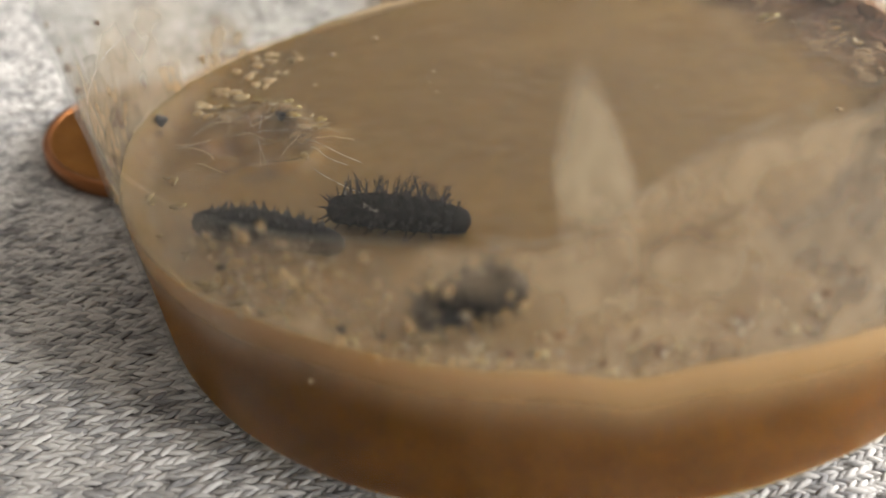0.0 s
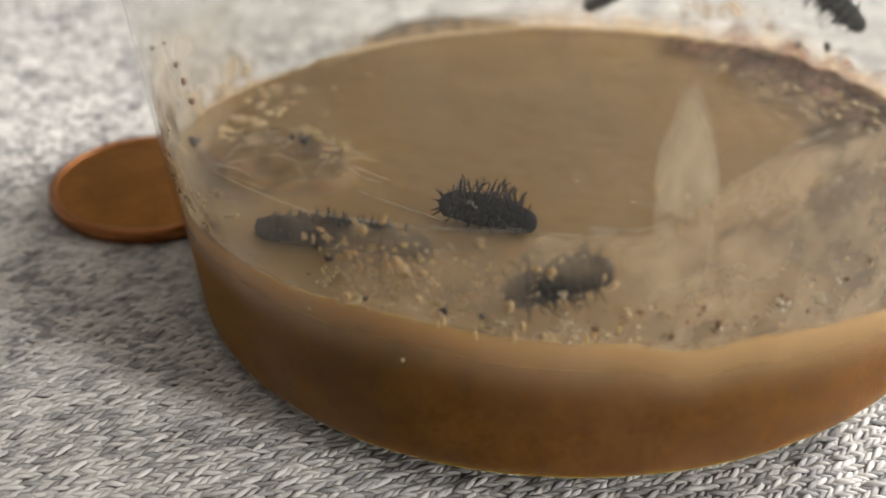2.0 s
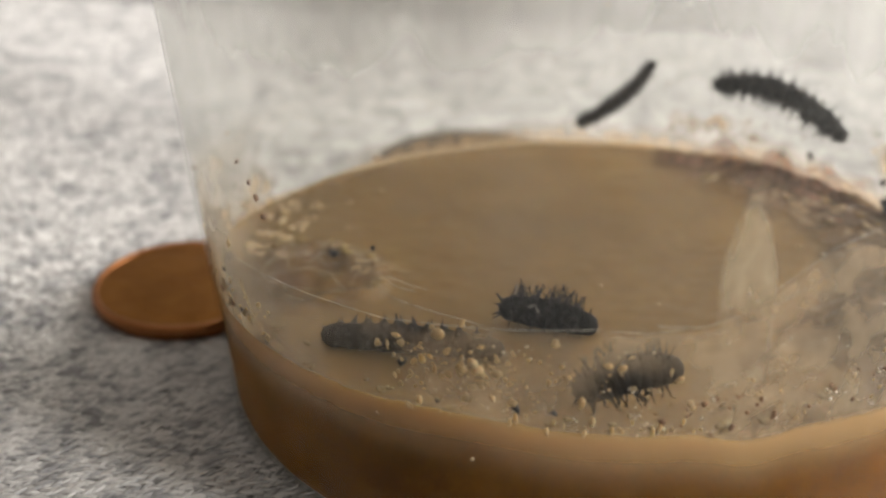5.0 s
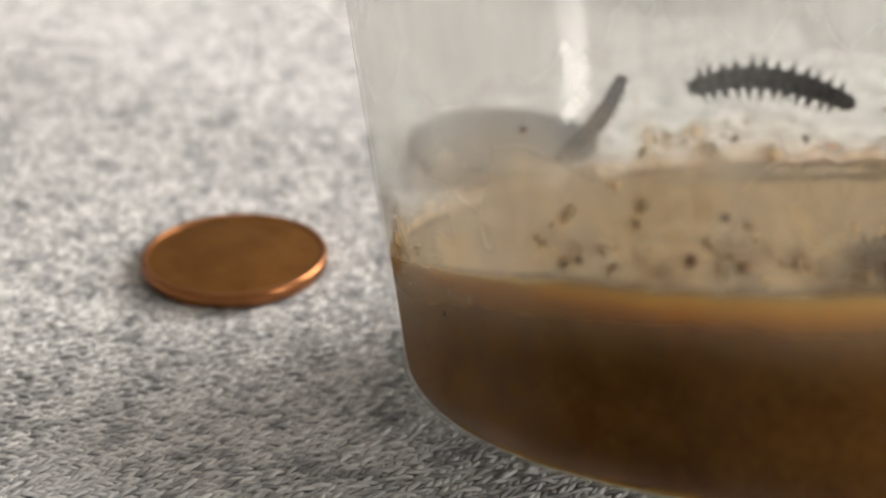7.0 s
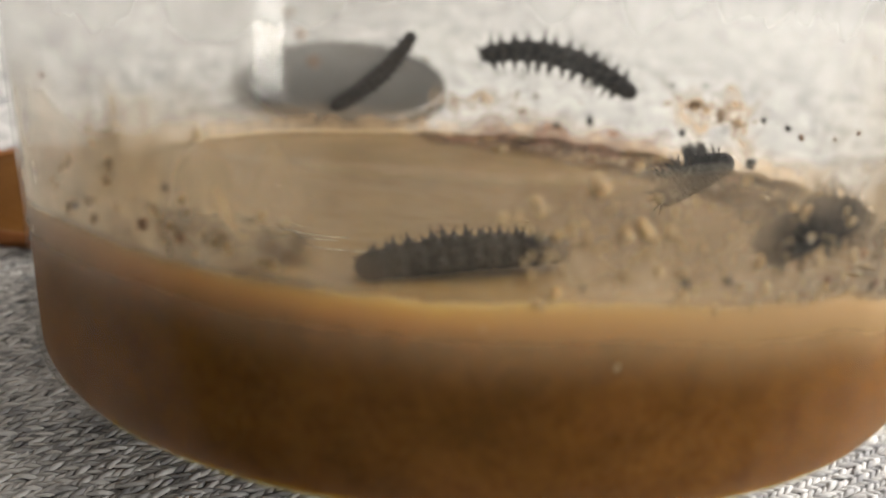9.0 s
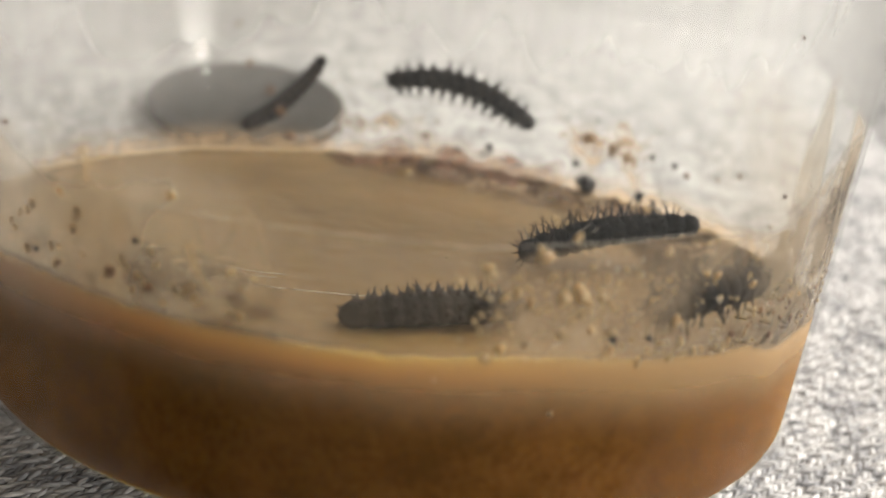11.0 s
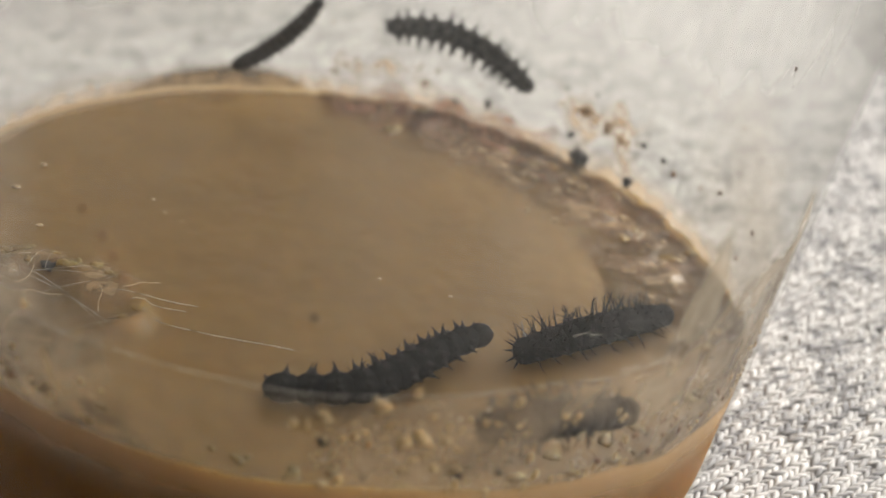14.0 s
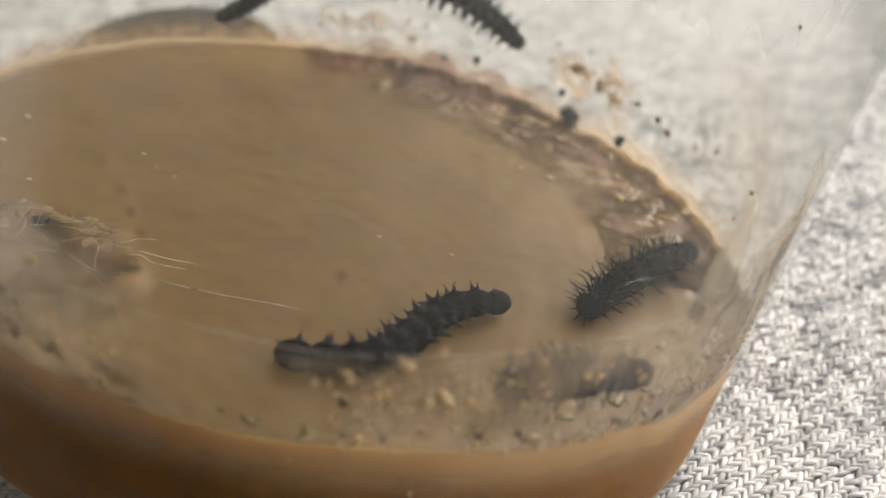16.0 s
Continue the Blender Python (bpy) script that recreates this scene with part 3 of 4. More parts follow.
def film_foot(az):
    """The film begins a little under the food's edge."""
    a = radians(az)
    return 0.00929 + 0.0322 * (0.0388 * math.cos(a) - 0.0165 * math.sin(a)) + 0.0019 * smooth(92, 40, abs(az)) - 0.0004


patch("food_film", M_FILM, 6.5, 82, film_foot, lambda az: film_top(az) - 0.0022 * smooth(12, 6, az) + 0.00025 * noise.noise(Vector((az * 0.4, 2, 0))), cup, 150, 44, 0.055, "cloudy beige film of food on the wall", ragged=0.18)
patch("thin_film", M_THIN, -60, 9, film_foot, film_top, cup, 110, 30, 0.07, "thin cloudy film of food on the wall", ragged=0.15)
patch("haze_band", M_HAZE, 5, 30, lambda az: 0.0138, lambda az: film_top(az) - 0.0001, cup, 70, 24, 0.16, "cloudy band of film", 0.00014, 0.4, True)
patch("left_film", M_LEFT, -78, -8, film_foot, lambda az: 0.0218 + 0.0012 * math.sin(az * 0.21), cup, 100, 30, 0.3, "cream film of food on the wall", 0.00013, 0.25)
patch("side_film", M_SIDE, 52, 124, film_foot, lambda az: 0.0225 + 0.003 * math.sin(az * 0.13), cup, 80, 24, 0.45, "thin beige film")
patch("wet_patch", M_WETPATCH, 40, 78, lambda az: 0.0150, lambda az: 0.0215, cup, 90, 30, 0.3, "brown mottled patch", 0.00017, 0.9, True)
patch("wet_patch", M_WETPATCH, 42, 72, lambda az: 0.0112, lambda az: 0.0142, cup, 80, 20, 0.3, "brown wet patch", 0.00016, 0.8)
patch("wet_patch", M_WETPATCH, -50, -6, lambda az: 0.0120, lambda az: 0.0158, cup, 80, 20, 0.3, "brown wet patch", 0.00016, 0.9)
patch("wiped_streak", M_STREAK, 42.0, 49.0, lambda az: 0.0155, lambda az: 0.0295 - 0.0008 * abs(az - 45.2) ** 1.6, cup, 16, 30, 0.12, "pale pointed streak", 0.0002, 0.25)
patch("back_smear", M_SMEAR, 174, 193, lambda az: 0.0103 + 0.0008 * math.sin(az), lambda az: 0.0128 + 0.0006 * math.sin(az * 0.7), cup, 60, 14, 0.3, "dried tan smear", 0.00015, 0.6, True)
patch("brown_patch", M_SMEAR, 130, 151, lambda az: 0.0106 + 0.0010 * math.sin(az * 0.6), lambda az: 0.0156 - 0.0008 * math.sin(az * 0.9), cup, 60, 24, 0.4, "dried tan patch", 0.00015, 0.7, True)
patch("left_smear", M_DRIP, -52, -12, lambda az: 0.0126, lambda az: 0.0175 + 0.003 * math.sin(az * 0.5) ** 2, cup, 90, 20, 0.35, "dried tan smear", 0.00015, 0.8)
patch("drip_smear", M_DRIP, -42, -24, lambda az: 0.0155, lambda az: 0.0225, cup, 50, 24, 0.35, "dried tan drips", 0.00017, 0.9, True)
patch("far_left_smear", M_DRIP, -84, -52, lambda az: 0.0095, lambda az: 0.0155, cup, 60, 16, 0.35, "dried tan smear", 0.00015, 0.8)

# crumbs on the wall
crumbs("pale_crumbs", M_BEAD, 120, (5, 36), (0.0128, 0.0185), 0.00012, 1, cup, "pale wet crumbs and bubbles", 0.3)
crumbs("pale_crumbs", M_BEAD, 48, (5, 24), (0.0134, 0.0186), 0.00022, 41, cup, "pale wet crumbs and bubbles", 0.25, True)
crumbs("yellow_crumbs", M_CRUMB, 9, (10.5, 20), (0.0150, 0.0192), 0.00032, 2, cup, "yellow-tan food crumbs", 0.5, True)
crumbs("yellow_crumbs", M_CRUMB, 5, (22, 42), (0.0148, 0.0185), 0.00028, 3, cup, "yellow-tan food crumbs", 0.5)
crumbs("wet_glints", M_DROP, 50, (34, 74), (0.0120, 0.0150), 0.00009, 51, cup, "tiny wet glints", 0.6)
crumbs("wet_glints", M_DROP, 90, (4, 36), (0.0130, 0.0190), 0.00008, 52, cup, "tiny wet glints", 0.6)
crumbs("wet_glints", M_DROP, 34, (44, 74), (0.0160, 0.0235), 0.00008, 53, cup, "tiny wet glints", 0.6)
for i, (az, z, size) in enumerate(((6.8, 18.3, 0.30), (4.2, 17.4, 0.25), (5.5, 17.4, 0.28), (7.3, 16.5, 0.17), (13.0, 17.8, 0.2), (15.5, 17.0, 0.2), (17.2, 16.4, 0.2), (15.0, 14.5, 0.34), (9.9, 14.6, 0.18), (15.0, 20.1, 0.3), (11.5, 19.5, 0.18), (9.8, 17.8, 0.26), (17.0, 18.5, 0.22), (25.2, 19.2, 0.28), (32.2, 17.2, 0.3), (30.9, 17.7, 0.3), (33.6, 16.0, 0.2), (37.7, 17.1, 0.26), (18.1, 14.7, 0.26), (20.4, 14.5, 0.3), (8.2, 15.4, 0.3), (9.0, 13.6, 0.34), (7.6, 13.0, 0.3), (26.5, 13.6, 0.3), (8.8, 16.6, 0.28), (-35.1, 17.3, 0.36), (-28.8, 15.2, 0.4), (-23.5, 19.9, 0.34), (-42.6, 16.8, 0.34), (-38.9, 13.7, 0.3), (-37.5, 18.2, 0.26), (-31.0, 14.4, 0.3), (-21.9, 14.5, 0.42), (9.9, 16.9, 0.3), (7.4, 17.8, 0.28), (-17.0, 13.9, 0.28))):
    bm = bmesh.new()
    size /= 1000
    blob(bm, wall_pose(az, z / 1000, size * 0.3, i * 47), (size, size * (0.6 + 0.3 * math.sin(i * 2.1)), size * 0.35), 1.1, i * 3 + 2, 8, 12)
    lay = bm.verts.layers.float.new("cover")
    for v in bm.verts:
        v[lay] = 1.0
    part("food_crumb", bm, M_BEAD if i % 3 else M_CRUMB, cup, "yellow-tan food crumb")
bm = bmesh.new()                        # fine pale strands of wiped food above its edge
rng = random.Random(77)
for i in range(150):
    a, h = rng.uniform(24, 50), rng.uniform(0.0114, 0.0142)
    blob(bm, wall_pose(a, h, 0.00006, rng.gauss(-14, 14)), (0.00005 * rng.uniform(0.6, 1.5), 0.00030 * rng.uniform(0.5, 1.5), 0.00006), 0.6, i, 4, 5)
tagged(part("pale_strands", bm, M_BEAD, cup, "fine pale strands of food"), kind="stuff")
for i in range(14):                     # pale runs hanging at the food's edge
    bm = bmesh.new()
    a, h, s = 20 + 1.6 * i + 2.1 * noise.noise(Vector((i * 1.7, 0, 0))), 0.0130 + 0.0005 * math.sin(i * 2.3), 0.00012 + 0.00005 * math.sin(i * 1.3)
    blob(bm, wall_pose(a, h, s * 0.4, 6 * math.sin(i)), (s, s * 2.6, s * 0.5), 0.8, i + 3, 6, 8)
    part("run", bm, M_CRUMB, cup, "pale run of wet food")
crumbs("pale_crumbs", M_BEAD, 70, (36, 72), (0.0118, 0.0165), 0.00014, 4, cup, "pale wet crumbs and bubbles", 0.5)
crumbs("brown_crumbs", M_RUST, 50, (36, 70), (0.0120, 0.0150), 0.00017, 5, cup, "brown wet crumbs", 0.4)
crumbs("tan_crumbs", M_BEAD, 46, (-48, -14), (0.0135, 0.0165), 0.00022, 6, cup, "tan food crumbs", 0.4)
crumbs("brown_crumbs", M_RUST, 9, (-48, -18), (0.0135, 0.0160), 0.00024, 7, cup, "brown food crumbs", 0.4)
crumbs("tan_crumbs", M_BEAD, 20, (-80, -58), (0.0095, 0.0140), 0.00028, 8, cup, "tan food crumbs", 0.4)
crumbs("tan_flakes", M_FLAKE, 40, (173, 194), (0.0106, 0.0126), 0.00034, 9, cup, "dried tan flakes", 0.05)
crumbs("tan_flakes", M_FLAKE, 40, (131, 144), (0.0112, 0.0140), 0.00038, 10, cup, "dried tan flakes", 0.05, True)
crumbs("tan_flakes", M_FLAKE, 40, (136, 150), (0.0120, 0.0148), 0.00038, 14, cup, "dried tan flakes", 0.05, True)
patch("rust_smear", M_RUSTFILM, 146, 190, lambda az: 0.0074, lambda az: 0.0101 + 0.0008 * math.sin(az * 0.6), cup, 90, 18, 0.35, "reddish-brown smear along the food's edge", 0.00016, 0.7)


# silk left on the wall
for pts in (((-54, 18.7), (-46, 19.0), (-33, 19.1), (-23, 19.0), (-12, 19.3), (-2, 19.4), (5, 19.3), (11, 19.6), (20, 19.9), (29, 20.2), (35, 19.9), (40, 20.1)), ((46, 21.3), (50, 22.6), (55, 24.3), (60, 24.9), (64, 25.0)), ((44, 20.6), (50, 21.4), (57, 23.0), (63, 23.4)), ((52, 20.2), (57, 20.5), (63, 21.4)), ((50, 19.0), (56, 19.6), (66, 21.6)), ((54, 18.2), (60, 18.0), (70, 19.2)), ((47, 18.0), (52, 18.6), (58, 18.9)), ((60, 22.4), (66, 23.8), (72, 24.2)), ((36, 20.4), (41, 20.1), (46, 20.9)), ((58, 16.8), (65, 17.0), (71, 17.6)), ((186, 14.2), (179, 12.4), (170, 10.6))):
    bm = bmesh.new()
    path = []
    for (a0, z0), (a1, z1) in zip(pts, pts[1:]):
        path += [on_wall(a0 + (a1 - a0) * u, (z0 + (z1 - z0) * u) / 1000, 0.00025) for u in np.linspace(0, 1, 7)[:-1]]
    tube(bm, path, 0.000024, 4)
    part("silk_thread", bm, M_SILK, cup, "fine pale silk thread")


def frass(az, z, size, seed, material=M_FRASS):
    """One dropping stuck on the inner wall."""
    bm = bmesh.new()
    blob(bm, wall_pose(az, z, size * 0.5, seed * 37), (size, size * 0.75, size * 0.65), 0.9, seed, 8, 12)
    return part("dropping", bm, material, cup, "dark round dropping" if material is M_FRASS else "brown speck")


for i, (az, z, s) in enumerate(((143, 9.1, 0.9), (132, 9.3, 0.55), (146, 10.8, 0.38), (131, 13.4, 0.3), (126, 13.2, 0.28), (7.2, 16.3, 0.75), (11.4, 13.9, 0.42), (20.8, 14.1, 0.62), (25, 14.0, 0.5), (-27.5, 16.8, 0.6), (-42, 14.1, 0.5), (163, 10.6, 0.42), (169, 9.9, 0.34), (149, 15.1, 0.18), (143, 15.6, 0.2), (5, 24.4, 0.4), (-23, 14.5, 0.4), (-64, 8.9, 0.7))):
    frass(az, z / 1000, s * (0.35 if az < -20 else 0.45 if az < 70 else 1) / 1000, i + 1)
for i, (az, z, s) in enumerate(((123, 12.7, 0.5), (116, 13.4, 0.3), (111, 14.5, 0.36), (98, 14.8, 0.42), (100, 11.7, 0.4), (111, 20.7, 0.25), (104, 27.7, 0.32), (-167, 15.7, 0.35), (165, 12.3, 0.3), (-47, 21.1, 0.4), (-16, 27.6, 0.32), (-14, 26.4, 0.36), (-13, 25.4, 0.4), (-12, 24.2, 0.45), (-17, 29.5, 0.22), (-155, 24.2, 0.3), (15.3, 9.6, 0.3), (3, 11.6, 0.22))):
    frass(az, z / 1000, s * 0.55 / 1000, i + 40, M_RUST if i < 15 else M_PALECRUMB)


# ---------------------------------------------------------------- the food
def food_plane(x, y):
    return 0.00929 - 0.0165 * x - 0.0388 * y


def food_rim(az):
    """Height of the food's edge at the wall."""
    a = (az + 180) % 360 - 180
    front = smooth(92, 40, abs(a))
    notch = 0.0005 * math.exp(-((a - 17) / 12) ** 2) - 0.0008 * math.exp(-((a - 47) / 5) ** 2)
    return 0.0002 + 0.0019 * front + notch + 0.0003 * noise.noise(Vector((a * 0.06, 1, 0))) + 0.00012 * noise.noise(Vector((a * 0.3, 5, 0)))


def food_height(x, y):
    r = math.hypot(x, y)
    az = math.degrees(math.atan2(x, -y))
    wall = cup_radius(0.011) - WALL_T
    rise = smooth(0.91, 1.0, r / wall) ** 3.0
    ripple = 0.00009 * noise.noise(Vector((x * 180, y * 180, 0))) + 0.00006 * noise.noise(Vector((x * 700, y * 700, 3)))
    crust = smooth(0.62, 0.9, r / wall) * smooth(60, 100, az) * (1 - smooth(185, 200, az)) if az > 0 else 0
    lumps = 0.0005 * crust * (0.1 + noise.noise(Vector((x * 420, y * 420, 9))))
    px, py = x + 0.0185, y + 0.0170             # an eaten hollow with a raised lip on its inner side
    d = math.hypot(px * 0.9, py) * (1 + 0.5 * noise.noise(Vector((x * 200, y * 200, 6))))
    lip = math.exp(-((d - 0.0052) / 0.0013) ** 2) * (0.5 + 0.5 * math.tanh((px + py) * 500))
    hollow = math.exp(-(d / 0.0042) ** 2)
    rough = 0.6 + 0.8 * noise.noise(Vector((x * 420, y * 420, 2)))
    return food_plane(x, y) + rise * food_rim(az) + ripple + lumps + 0.0011 * lip * min(1.2, rough) - 0.0010 * hollow * rough


def build_food():
    food = thing("insect_food", "tan paste of insect food filling the bottom of the cup", "food")
    bm = bmesh.new()
    n, m = 320, 96
    mid = bm.verts.new((0, 0, food_height(0, 0)))
    rings = []
    for i in range(1, m + 1):
        row = []
        for k in range(n):
            az = 2 * math.pi * k / n
            q = 1 - (1 - i / m) ** 1.5
            r = (cup_radius(0.011) - WALL_T - 0.00015) * q
            x, y = r * math.sin(az), -r * math.cos(az)
            row.append(bm.verts.new((x, y, food_height(x, y))))
        rings.append(row)
    top = rings[-1]
    for j, u in enumerate((0.97, 0.94, 0.9, 0.85, 0.8, 0.74, 0.68, 0.62, 0.55, 0.48, 0.41, 0.35, 0.27, 0.2, 0.1, 0.04, 0.0)):
        row = []
        for k in range(n):
            z = 0.0006 + (top[k].co.z - 0.0006) * u
            az = 2 * math.pi * k / n
            r = cup_radius(z) - WALL_T - 0.00010 - (f - math.sqrt(max(0, f * f - (f - z) ** 2)) if z < f else 0)
            row.append(bm.verts.new((r * math.sin(az), -r * math.cos(az), z)))
        rings.append(row)
    low = bm.verts.new((0, 0, 0.0008))
    for k in range(n):
        bm.faces.new((mid, rings[0][k], rings[0][(k + 1) % n]))
        bm.faces.new((low, rings[-1][(k + 1) % n], rings[-1][k]))
    for a, b in zip(rings, rings[1:]):
        for k in range(n):
            j = (k + 1) % n
            bm.faces.new((a[k], b[k], b[j], a[j]))
    bmesh.ops.recalc_face_normals(bm, faces=bm.faces)
    paste = part("paste", bm, M_FOOD, food)
    paste.data.materials.append(M_FOODTOP)
    for face in paste.data.polygons:            # the open top and its brim take the paler copy, which holds their sheen and glow
        c = face.center
        brim = food_plane(c.x, c.y) + food_rim(math.degrees(math.atan2(c.x, -c.y)))
        if face.normal.z > 0.35 or c.z > brim - 0.0003:
            face.material_index = 1
    # crust of lumps toward the back and side, and specks on the surface
    rng = random.Random(21)
    for name, mat, count, az, rr, size in (("tan_lumps", M_FOODTOP, 40, (60, 185), (0.78, 0.99), 0.00070), ("yellow_lumps", M_CRUMB, 30, (-84, -56), (0.84, 0.985), 0.0006), ("front_lumps", M_FOODTOP, 36, (-40, 60), (0.86, 0.97), 0.0005)):
        bm = bmesh.new()
        for i in range(count):
            a, q = radians(rng.uniform(*az)), rng.uniform(*rr) * (cup_radius(0.011) - WALL_T - 0.0005)
            x, y = q * math.sin(a), -q * math.cos(a)
            s = size * rng.uniform(0.5, 1.3)
            blob(bm, Matrix.Translation((x, y, food_height(x, y) + s * 0.02)) @ pose(0, 0, 0, 0, 0, rng.uniform(0, 180)), (s * rng.uniform(0.8, 1.5), s * rng.uniform(0.5, 1), s * 0.28), 0.7, rng.random() * 40, 5, 8)
        tagged(part(name, bm, mat, food, "lumps on the food"), kind="stuff")
    # pale specks; the two farthest left stand in for small glints
    for x, y, s in ((3.7, -4.2, 0.32), (9.3, -4.6, 0.3), (-15.7, 1.2, 0.3), (17.1, 12.4, 0.6), (-25.6, 3.3, 0.5), (-25.9, -1.4, 0.55), (-14.2, -0.6, 0.22), (-12.6, -1.4, 0.2), (14.6, 13.4, 0.4), (-22, -6.5, 0.4), (-10, 8, 0.16), (1.5, 9, 0.18)):
        bm = bmesh.new()
        x, y, s = x / 1000, y / 1000, s / 1000
        blob(bm, Matrix.Translation((x, y, food_height(x, y) + s * 0.1)), (s * 0.6, s * 0.42, s * 0.25), 0.8, x * 900, 6, 9)
        part("speck", bm, M_PALECRUMB, food, "pale speck")
    # a wet reddish crust on the paste, and pale scum along its inner border
    for name, mat, seed, a0, a1, q0, label in (("crust", M_CRUST, 4, 84, 196, 0.66, "wet reddish-brown crust"), ("rust_crust", M_RUSTFILM, 9, 140, 194, 0.80, "reddish-brown stained crust"), ("rim_band", M_RIMBAND, 23, 88, 272, 0.93, "pale band along the edge"), ("scum", M_SCUM, 17, 76, 176, 0.62, "pale wet scum")):
        bm = bmesh.new()
        lay = bm.verts.layers.float.new("cover")
        grid, ni, nj = [], 220, 56
        for i in range(ni + 1):
            a, row = a0 + (a1 - a0) * i / ni, []
            for j in range(nj + 1):
                q = (q0 + (0.994 - q0) * j / nj) * (cup_radius(0.011) - WALL_T)
                x, y = q * math.sin(radians(a)), -q * math.cos(radians(a))
                heap = max(0, noise.noise(Vector((x * 520, y * 520, seed))) + 0.25) + 0.4 * noise.noise(Vector((x * 1500, y * 1500, seed)))
                v = bm.verts.new((x, y, food_height(x, y) + 0.00007 + 0.00022 * max(0, heap) * min(1, j / 14) * (0.2 if name == "rim_band" else 1)))
                w = min(1, j / 26) * min(1, i / 60, (ni - i) / 34) * (0.9 + 1.3 * noise.noise(Vector((x * 230, y * 230, seed))))
                # a pale band that grows denser towards the wall
                if name == "rim_band":
                    w = min(1, i / 20, (ni - i) / 20) * smooth(0, 1, j / nj)
                elif name == "scum":
                    w *= 1.1 - 0.9 * smooth(0.45, 0.95, j / nj)
                v[lay] = max(0, min(1, w)) if 0 < i < ni and j > 0 else 0
                row.append(v)
            grid.append(row)
        for ra, rb in zip(grid, grid[1:]):
            for j in range(nj):
                bm.faces.new((ra[j], ra[j + 1], rb[j + 1], rb[j]))
        part(name, bm, mat, food, label)
    # scraps and webbing round the eaten hollow
    for name, mat, seed, hi, label in (("hollow_crust", M_CRUST, 31, 0.0064, "brown eaten hollow"), ("lip_scum", M_WEB, 37, 0.0084, "pale ragged lip of food")):
        bm = bmesh.new()
        lay = bm.verts.layers.float.new("cover")
        grid, ni, nj = [], 90, 30
        for i in range(ni + 1):
            row = []
            for j in range(nj + 1):
                a, q = 2 * math.pi * i / ni, hi * j / nj
                x, y = -0.0185 + q * math.cos(a), -0.0170 + q * math.sin(a)
                if math.hypot(x, y) > 0.0318:
                    x, y = Vector((x, y)).normalized() * 0.0318
                heap = max(0, noise.noise(Vector((x * 700, y * 700, seed))))
                v = bm.verts.new((x, y, food_height(x, y) + 0.00007 + 0.0004 * heap))
                ring = 1 - smooth(0.55, 1, j / nj) if name == "hollow_crust" else smooth(0.25, 0.6, j / nj) * (1 - smooth(0.75, 1, j / nj)) * (0.8 + 0.4 * math.sin(a + 0.3))
                v[lay] = max(0, min(1, ring * (0.6 + 1.1 * noise.noise(Vector((x * 230, y * 230, seed)))) + 0.25 * noise.noise(Vector((x * 600, y * 600, seed))) * ring)) if j < nj else 0
                row.append(v)
            grid.append(row)
        for ra, rb in zip(grid, grid[1:]):
            for j in range(nj):
                bm.faces.new((ra[j], ra[j + 1], rb[j + 1], rb[j]) if j else (ra[0], ra[1], rb[1]))
        bmesh.ops.remove_doubles(bm, verts=bm.verts, dist=1e-7)
        part(name, bm, mat, food, label)
    for i in range(9):                         # torn pale shreds and scraps in and round it
        bm = bmesh.new()
        a, q = rng.uniform(0, 2 * math.pi), 0.0062 * math.sqrt(rng.random())
        x, y = -0.0185 + q * math.cos(a), -0.0165 + q * math.sin(a)
        pts, d = [], rng.uniform(-0.5, 0.9)
        for k in range(10):
            if math.hypot(x, y) > 0.0312:
                break
            pts.append((x, y, food_height(x, y) + 0.00012 + 0.0002 * math.sin(k * 0.35)))
            x, y, d = x + 0.00034 * math.cos(d), y + 0.00034 * math.sin(d), d + rng.uniform(-0.45, 0.45)
        if len(pts) > 4:
            tube(bm, pts, 0.000022 + 0.00003 * rng.random() ** 2, 5)
            part("shred", bm, M_SHRED, food, "torn pale shred of food")
        else:
            bm.free()
    for i in range(16):
        bm = bmesh.new()
        a, s = rng.uniform(-0.3, 2.9), rng.uniform(0.0003, 0.0006)
        x, y = -0.0185 + 0.0062 * math.cos(a) * rng.uniform(0.7, 1.2), -0.0165 + 0.0062 * math.sin(a) * rng.uniform(0.7, 1.2)
        blob(bm, Matrix.Translation((x, y, food_height(x, y) + s * 0.15)) @ pose(0, 0, 0, 0, 0, i * 50), (s * 1.3, s * 0.7, s * 0.3), 0.9, i + 60, 7, 10)
        part("scrap", bm, M_FOODTOP, food, "yellow-tan scrap of food")
    for x, y, s in ((-19.1, -12.1, 0.5), (-25.0, -19.5, 0.6)):
        bm = bmesh.new()
        blob(bm, Matrix.Translation((x / 1000, y / 1000, food_height(x / 1000, y / 1000) + 0.0002)), (s / 1000, s / 1300, s / 1500), 0.9, s * 9, 7, 10)
        part("dropping", bm, M_FRASS, food, "dark round dropping")
    for i in range(9):                         # webbing over the hollow
        bm = bmesh.new()
        a, b = rng.uniform(-60, 150), rng.uniform(90, 250)
        p = Vector((-0.0185 + 0.0060 * math.cos(radians(a)), -0.0170 + 0.0060 * math.sin(radians(a))))
        q = Vector((-0.0185 + 0.0045 * math.cos(radians(b)), -0.0170 + 0.0045 * math.sin(radians(b))))
        ends = [food_height(*p) + 0.0003, food_height(*q) + 0.0004]
        tube(bm, [(*(p + (q - p) * u), ends[0] + (ends[1] - ends[0]) * u + 0.0005 * math.sin(math.pi * u)) for u in np.linspace(0, 1, 10)], 0.000014, 3)
        part("silk_thread", bm, M_SILK, food, "fine silk thread")
